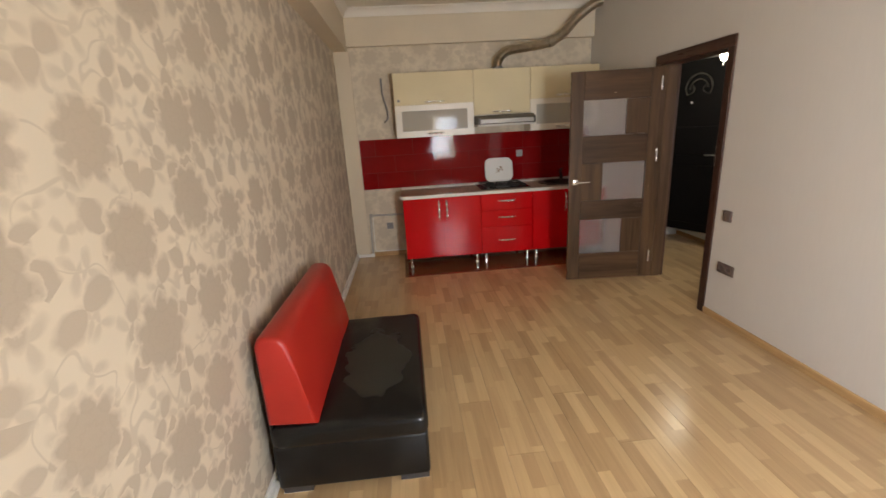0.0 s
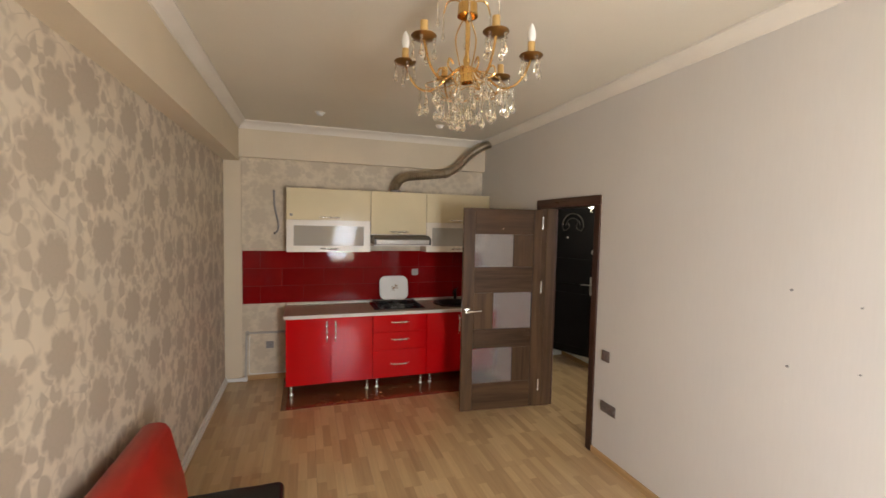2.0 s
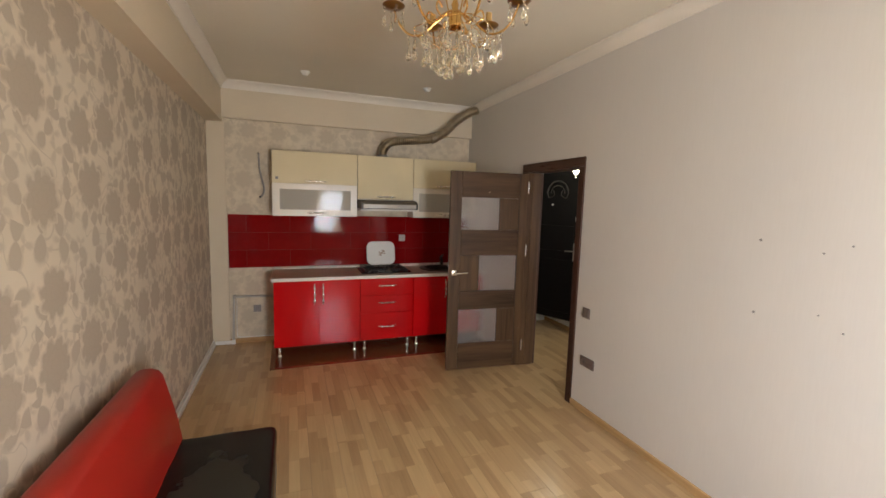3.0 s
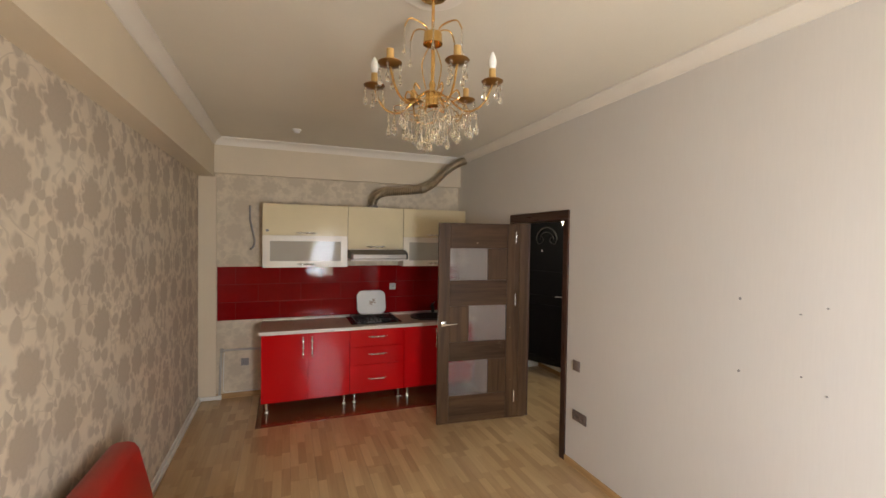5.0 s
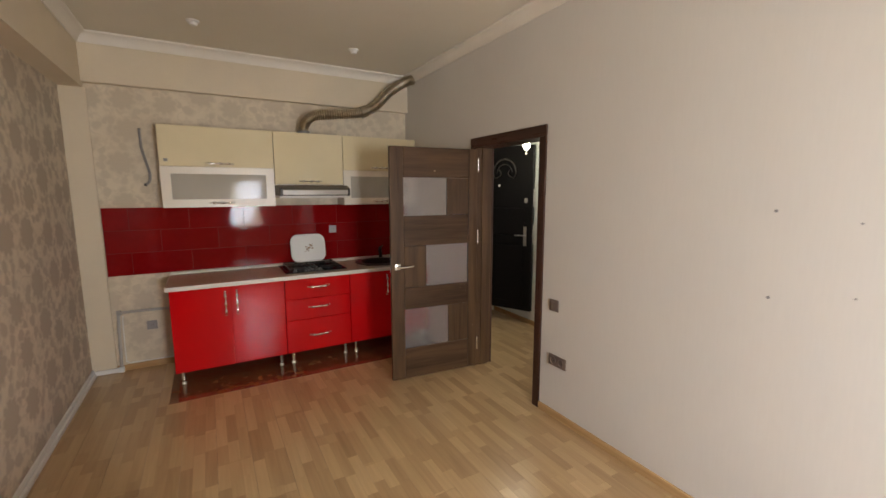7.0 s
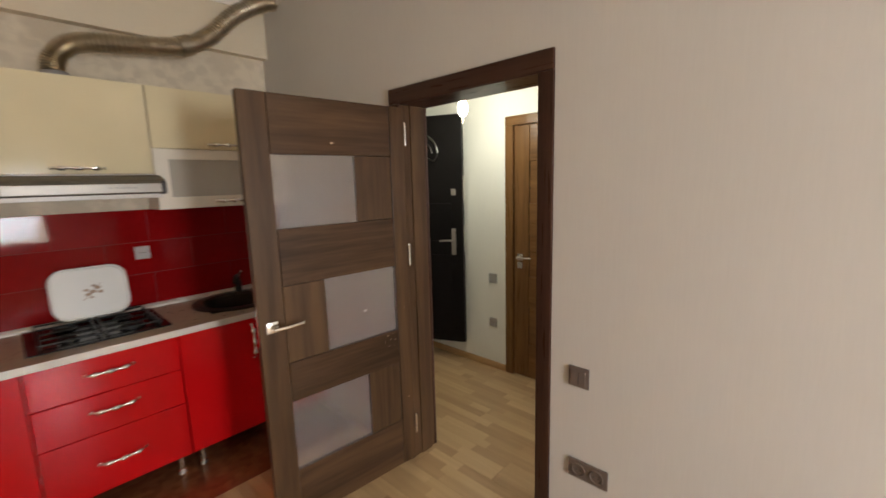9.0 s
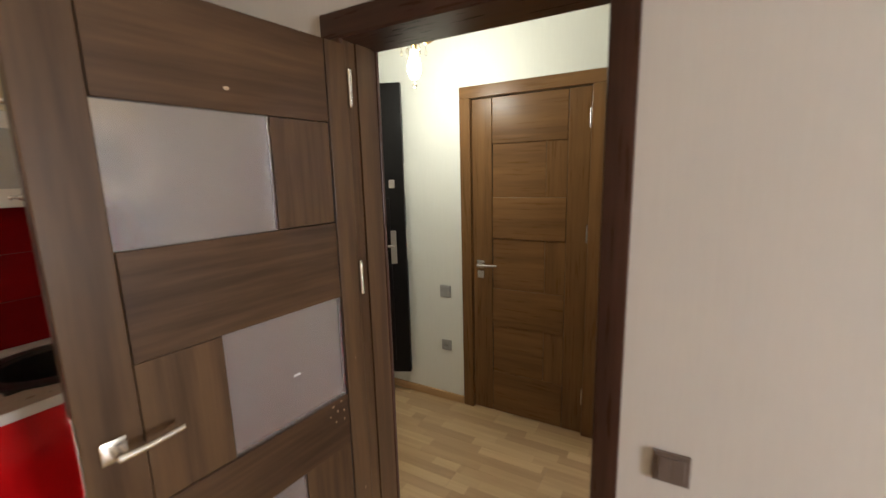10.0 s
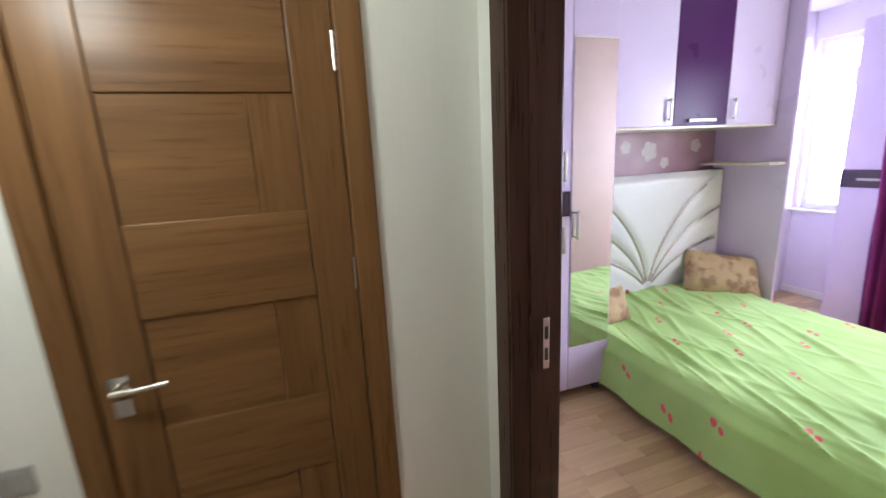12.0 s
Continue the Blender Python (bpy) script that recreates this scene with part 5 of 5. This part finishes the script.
PETAL = surf("pale_petal_print", (0.66, 0.58, 0.58), 0.45, var=0.12, scale=30)
def printed_flower(y, z, size):
    """A five-petalled bloom printed a hair proud of the board."""
    bm = bmesh.new()
    for k in range(5):
        a = 2 * math.pi * k / 5 + y
        ball(bm, (XBE - 0.0205, y + 0.55 * size * math.cos(a), z + 0.55 * size * math.sin(a)), size * 0.46, 0.012, 1, 1, 10)
    ball(bm, (XBE - 0.021, y, z), size * 0.24, 0.02, 1, 1, 8)
    part("printed_flower", bm, PETAL, bp, "pale pink printed flower")
for fy_, fz_, fs_ in ((1.17, 1.52, 0.085), (1.42, 1.56, 0.055), (1.00, 1.42, 0.05), (1.80, 1.50, 0.07), (0.66, 1.55, 0.06)):
    printed_flower(fy_, fz_, fs_)

# headboard: padded fan of petals with silver beading
HX, HY0, HY1, HZ0, HZ1 = 5.53, 0.425, 2.195, 0.30, 1.335
hb = thing("headboard", "white padded leatherette headboard with a fan of silver-beaded seams", "headboard")
FC = (1.23, 0.36)
bm = bmesh.new()
NY, NZ = 90, 56
grid = []
SEAMS = (0.17, 0.45, 0.76)
for i in range(NY + 1):
    row = []
    for j in range(NZ + 1):
        y, z = HY0 + (HY1 - HY0) * i / NY, HZ0 + (HZ1 - HZ0) * j / NZ
        dy, dz = abs(y - FC[0]), max(z - FC[1], 0.0)
        ang = math.atan2(dy, dz + 1e-4) - 0.42 * math.hypot(dy, dz)
        near = min([abs(ang - s) for s in SEAMS] + [9])
        h = 0.040 * min(1, near * math.hypot(dy, dz) / 0.05) ** 0.5
        ed = min(i, NY - i, j, NZ - j)
        h *= min(1, ed / 3)
        row.append(bm.verts.new((HX - 0.03 - h, y, z)))
    grid.append(row)
for i in range(NY):
    for j in range(NZ):
        bm.faces.new((grid[i][j], grid[i + 1][j], grid[i + 1][j + 1], grid[i][j + 1]))
part("padding", bm, HEADHIDE, hb)
part("board", boxes((HX - 0.03, HX + 0.03, HY0, HY1, 0.0, HZ1), r=0.004), HEADHIDE, hb)
for side in (-1, 1):
    for s in SEAMS:
        pts = []
        for k in range(1, 30):
            r = 0.03 + k * 0.035
            a = s + 0.42 * r
            y, z = FC[0] + side * r * math.sin(a), FC[1] + r * math.cos(a)
            if HY0 + 0.02 < y < HY1 - 0.02 and z < HZ1 - 0.03 and z > HZ0:
                pts.append((HX - 0.044, y, z))
        if len(pts) > 3:
            bm = bmesh.new()
            tube(bm, pts, 0.013, 8)
            part("beaded_seam", bm, surf("silver_beading", (0.45, 0.40, 0.36), 0.3, 0.8, var=0.4, scale=120, bump=0.4), hb, "silver beaded seam")

# bed
BX0, BX1, BY0, BY1, BZ = 3.42, 5.47, 0.62, 2.17, 0.36
bed = thing("bed", "lilac double bed base with a white mattress", "bed")
part("base", boxes((BX0, BX1 - 0.01, BY0 - 0.02, BY1 + 0.02, 0.03, 0.20), r=0.006), LILAC, bed)
part("mattress", boxes((BX0 + 0.02, BX1 - 0.02, BY0, BY1, 0.201, BZ - 0.012), r=0.03, seg=3), WHITE, bed)
for x in (BX0 + 0.1, BX1 - 0.1):
    for y in (BY0 + 0.1, BY1 - 0.1):
        part("foot", boxes((x - 0.03, x + 0.03, y - 0.03, y + 0.03, 0, 0.035)), DARKPL, bed)


def cherry_cloth():
    m, t, b = nodes_of("green_cherry_cloth", 0.7, spec=0.25)
    uv = node(t, "TexCoord").outputs["Object"]
    s = node(t, "SeparateXYZ", Vector=uv)
    flat = node(t, "CombineXYZ", X=s.outputs[0], Y=maths(t, "SUBTRACT", s.outputs[1], maths(t, "MULTIPLY", s.outputs[2], 0.8))).outputs[0]
    ripple = node(t, "TexNoise", Vector=uv, Scale=24.0, Detail=2.0)
    small = node(t, "VectorMath", i0=ripple.outputs[1], i1=(0.035, 0.035, 0.0))
    small.operation = "MULTIPLY"
    flat = node(t, "VectorMath", i0=flat, i1=small.outputs[0]).outputs[0]
    v = node(t, "TexVoronoi", Vector=flat, Scale=3.6, Randomness=0.75)
    v.voronoi_dimensions = "2D"
    loc = node(t, "VectorMath", i0=flat, i1=v.outputs["Position"])
    loc.operation = "SUBTRACT"
    ls = node(t, "SeparateXYZ", Vector=loc.outputs[0])
    keep = maths(t, "GREATER_THAN", node(t, "SeparateColor", Color=v.outputs["Color"]).outputs[0], 0.45)
    dx = maths(t, "ABSOLUTE", maths(t, "SUBTRACT", maths(t, "ABSOLUTE", ls.outputs[0]), 0.022))
    r = maths(t, "SQRT", maths(t, "ADD", maths(t, "POWER", dx, 2.0), maths(t, "POWER", maths(t, "ADD", ls.outputs[1], maths(t, "MULTIPLY", ls.outputs[0], 0.5)), 2.0)))
    spot = maths(t, "MULTIPLY", ramp01(t, r, 0.020, 0.015), keep)
    big = node(t, "TexNoise", Vector=uv, Scale=3.0, Detail=3.0).outputs[0]
    fine = node(t, "TexNoise", Vector=uv, Scale=500.0, Detail=2.0).outputs[0]
    green = mixed(t, ramp01(t, big, 0.35, 0.65), (0.37, 0.56, 0.145), (0.45, 0.65, 0.20))
    red = mixed(t, fine, (0.62, 0.06, 0.09), (0.74, 0.16, 0.17))
    t.links.new(mixed(t, spot, green, red), b.inputs["Base Color"])
    b.inputs["Sheen Weight"].default_value = 0.2
    bumped(t, b, fine, 0.15, 0.001)
    return m


def bedspread():
    """A sheet thrown over the bed: creased on top, hanging in folds at the sides and the foot."""
    bm = bmesh.new()
    nx, ny = 190, 210
    hang = 0.30
    ux0, uy0, uy1 = BX0 - hang, BY0 - hang, BY1 + hang
    rows = []
    for i in range(nx + 1):
        row = []
        for j in range(ny + 1):
            u = ux0 + (BX1 - ux0) * i / nx
            v = uy0 + (uy1 - uy0) * j / ny
            over_x, over_y0, over_y1 = max(BX0 - u, 0), max(BY0 - v, 0), max(v - BY1, 0)
            x, y, z = max(u, BX0), min(max(v, BY0), BY1), BZ
            p = Vector((u * 1.6, v * 1.6, 0))
            crease = 0.008 * noise.noise(p * 1.2)
            for fu, fv, shear, tall, seed in ((0.55, 3.4, 1.1, 0.030, 3), (0.8, 4.6, 2.2, 0.020, 7), (0.6, 5.2, -1.2, 0.013, 12), (1.1, 9.0, 3.0, 0.009, 31)):
                ridge = max(0, 1 - 7 * abs(noise.noise(Vector((u * fu, v * fv + u * shear, seed)))))
                crease += tall * ridge * min(1, max(0, 0.35 + 1.6 * noise.noise(Vector((u * 1.3, v * 1.7, seed + 20)))))
            over = max(over_x, over_y0, over_y1)
            if over <= 0:
                edge = min(u - BX0, v - BY0, BY1 - v)
                z += crease - 0.012 * max(0, 1 - edge / 0.04)
            else:
                fold = 0.012 * math.sin((u if over_y0 + over_y1 > over_x else v) * 13 + 2 * noise.noise(p)) * min(1, over / 0.15)
                flare = 0.12 * over + fold + 0.055
                z = BZ - 0.012 - over * 0.97 + 0.012 * noise.noise(p * 2)
                if over_y1 > 0:
                    y = BY1 + flare * min(1, over_y1 / 0.05)
                if over_y0 > 0:
                    y = BY0 - flare * min(1, over_y0 / 0.05)
                if over_x > 0:
                    x = BX0 - flare * min(1, over_x / 0.05)
            row.append(bm.verts.new((x, y, max(z, 0.012))))
        rows.append(row)
    for i in range(nx):
        for j in range(ny):
            bm.faces.new((rows[i][j], rows[i + 1][j], rows[i + 1][j + 1], rows[i][j + 1]))
    sheet = thing("bedspread", "crumpled lime green bedspread with red cherries over the bed", "bedspread")
    cloth = cherry_cloth()
    for edge in ([row[0].co.copy() for row in rows], [row[-1].co.copy() for row in rows], [v.co.copy() for v in rows[0]]):
        part("hem", tube(bmesh.new(), edge, 0.0045, 5), cloth, sheet)
    ob = part("cover", bm, cloth, sheet)
    ob.modifiers.new("thickness", "SOLIDIFY").thickness = 0.004
bedspread()


def cushion(label, m, w, h, d):
    c = thing("cushion", label, "cushion", m)
    bm = bmesh.new()
    n = 18
    for sgn in (1, -1):
        rows = []
        for i in range(n + 1):
            rows.append([])
            for j in range(n + 1):
                x, y = i / n * 2 - 1, j / n * 2 - 1
                puff = ((1 - x ** 4) * (1 - y ** 4)) ** 0.5
                z = sgn * d / 2 * puff * (1 + 0.25 * noise.noise((x * 1.7, y * 1.7, sgn)))
                rows[-1].append(bm.verts.new((x * w / 2 * (1 - 0.06 * (1 - y * y)), y * h / 2 * (1 - 0.06 * (1 - x * x)), z)))
        for i in range(n):
            for j in range(n):
                bm.faces.new((rows[i][j], rows[i + 1][j], rows[i + 1][j + 1], rows[i][j + 1]))
    bmesh.ops.remove_doubles(bm, verts=list(bm.verts), dist=0.0005)
    m_, t_, b_ = nodes_of("tan_print_cloth", 0.75)
    co = node(t_, "TexCoord").outputs["Object"]
    big = node(t_, "TexNoise", Vector=co, Scale=9.0, Detail=3.0).outputs[0]
    t_.links.new(mixed(t_, ramp01(t_, big, 0.50, 0.62), (0.52, 0.37, 0.20), (0.30, 0.18, 0.09)), b_.inputs["Base Color"])
    part("cover", bm, m_, c)
    return c
cushion("tan printed cushion lying against the headboard", pose(5.24, 0.68, 0.465, 44, 9, -125), 0.60, 0.42, 0.19)
cushion("small tan printed cushion half hidden by the wardrobe", pose(5.05, 1.99, 0.465, 66, 0, -82), 0.30, 0.26, 0.12)

tc = thing("tall_cabinet", "tall narrow lilac cabinet with a dark strip by the window", "cabinet")
part("body", boxes((4.55, 5.03, YS + 0.03, -0.32, 0.0, 2.45), r=0.003), LILAC, tc)
part("drawer", boxes((4.56, 5.025, -0.3205, -0.302, 1.15, 1.295), r=0.003), PLUMSTRIP, tc, "dark plum drawer strip")
part("handle", boxes((4.72, 4.90, -0.284, -0.276, 1.21, 1.228), (4.73, 4.74, -0.302, -0.283, 1.213, 1.225), (4.88, 4.89, -0.302, -0.283, 1.213, 1.225)), STEEL, tc)

cu = thing("curtain", "long purple gathered curtain beside the bedroom window", "curtain")
bm = bmesh.new()
cols = []
for k in range(121):
    u = k / 120
    x = 4.02 + 0.68 * u
    col = []
    for j in range(13):
        z = 0.02 + 2.55 * j / 12
        sw = 0.035 + 0.012 * (1 - j / 12)
        col.append(bm.verts.new((x + 0.012 * math.sin(u * 40 + j * 0.2) + 0.05 * (j / 12) * (u - 0.0), -0.19 + sw * math.sin(u * 62 + 0.5 * math.sin(j * 0.5)), z)))
    cols.append(col)
for a, b in zip(cols, cols[1:]):
    for j in range(12):
        bm.faces.new((a[j], b[j], b[j + 1], a[j + 1]))
ob = part("cloth", bm, CURTAIN, cu)
ob.modifiers.new("thickness", "SOLIDIFY").thickness = 0.003
bm = bmesh.new()
rod(bm, (3.9, -0.19, 2.585), (4.85, -0.19, 2.585), 0.012)
for x in (3.95, 4.8):
    rod(bm, (x, -0.19, 2.585), (x, -0.19, 2.70), 0.006)
part("rail", bm, WHITE, cu)


# ---- pieces: floor boards and wall tiles ----
floor = setting("floor", boxes((XL - 0.2, XBE + 0.15, YS - 0.2, YB + 0.2, -0.12, -0.0085)), SUBFLOOR, "glossy three-strip oak laminate floor", "floor")
BW, BL = 0.192, 1.285
board_mesh = {}
def board_of(length):
    key = round(length, 3)
    if key not in board_mesh:
        bm = bmesh.new()
        h, w, c = key / 2 - 0.0004, BW / 2 - 0.0004, 0.0009
        low = [bm.verts.new((x, y, -0.008)) for x, y in ((-w, -h), (w, -h), (w, h), (-w, h))]
        mid = [bm.verts.new((x, y, -c)) for x, y in ((-w, -h), (w, -h), (w, h), (-w, h))]
        top = [bm.verts.new((x, y, 0)) for x, y in ((-w + c, -h + c), (w - c, -h + c), (w - c, h - c), (-w + c, h - c))]
        for a, b in ((low, mid), (mid, top)):
            for j in range(4):
                bm.faces.new((a[j], a[(j + 1) % 4], b[(j + 1) % 4], b[j]))
        bm.faces.new(top)
        board_mesh[key] = mesh_of("board", bm, BOARD, False)
    return board_mesh[key]
rng = random.Random(5)
x, row = XL - 0.02, 0
while x < XBE:
    y, first = YS - 0.02, (0.42, 1.285, 0.86)[row % 3]
    length = first
    while y < YB:
        l = min(length, YB + 0.02 - y)
        if l > 0.05:
            ob = new("board", board_of(l))
            ob.parent = floor
            ob.location = (x + BW / 2, y + l / 2, 0)
        y += length
        length = BL
    x += BW
    row += 1

splash = setting("backsplash", boxes((-0.178, XR - 0.001, 5.9035, YB, 0.886, 1.496)), GROUT, "glossy red glazed wall tiles behind the worktop", "tiled wall")
TW, TH = 0.4675, 0.2035
tile_mesh = {}
def tile_of(w, h):
    key = (round(w, 3), round(h, 3))
    if key not in tile_mesh:
        bm = boxes((-w / 2 + 0.0017, w / 2 - 0.0017, -0.0035, 0.003, -h / 2 + 0.0017, h / 2 - 0.0017), r=0.0018, seg=2)
        tile_mesh[key] = mesh_of("tile", bm, RED_TILE, True)
    return tile_mesh[key]
for r in range(3):
    shift = 0.010 + (r % 2) * TW / 2
    edges = [-0.178] + [v for v in [shift + TW * k for k in range(-1, 7)] if -0.15 < v < XR - 0.02] + [XR - 0.002]
    for a, b in zip(edges, edges[1:]):
        ob = new("tile", tile_of(b - a, TH))
        ob.parent = splash
        ob.matrix_local = pose((a + b) / 2, 5.9035, 0.886 + TH * (r + 0.5), rng.uniform(-0.12, 0.12), 0, rng.uniform(-0.12, 0.12))
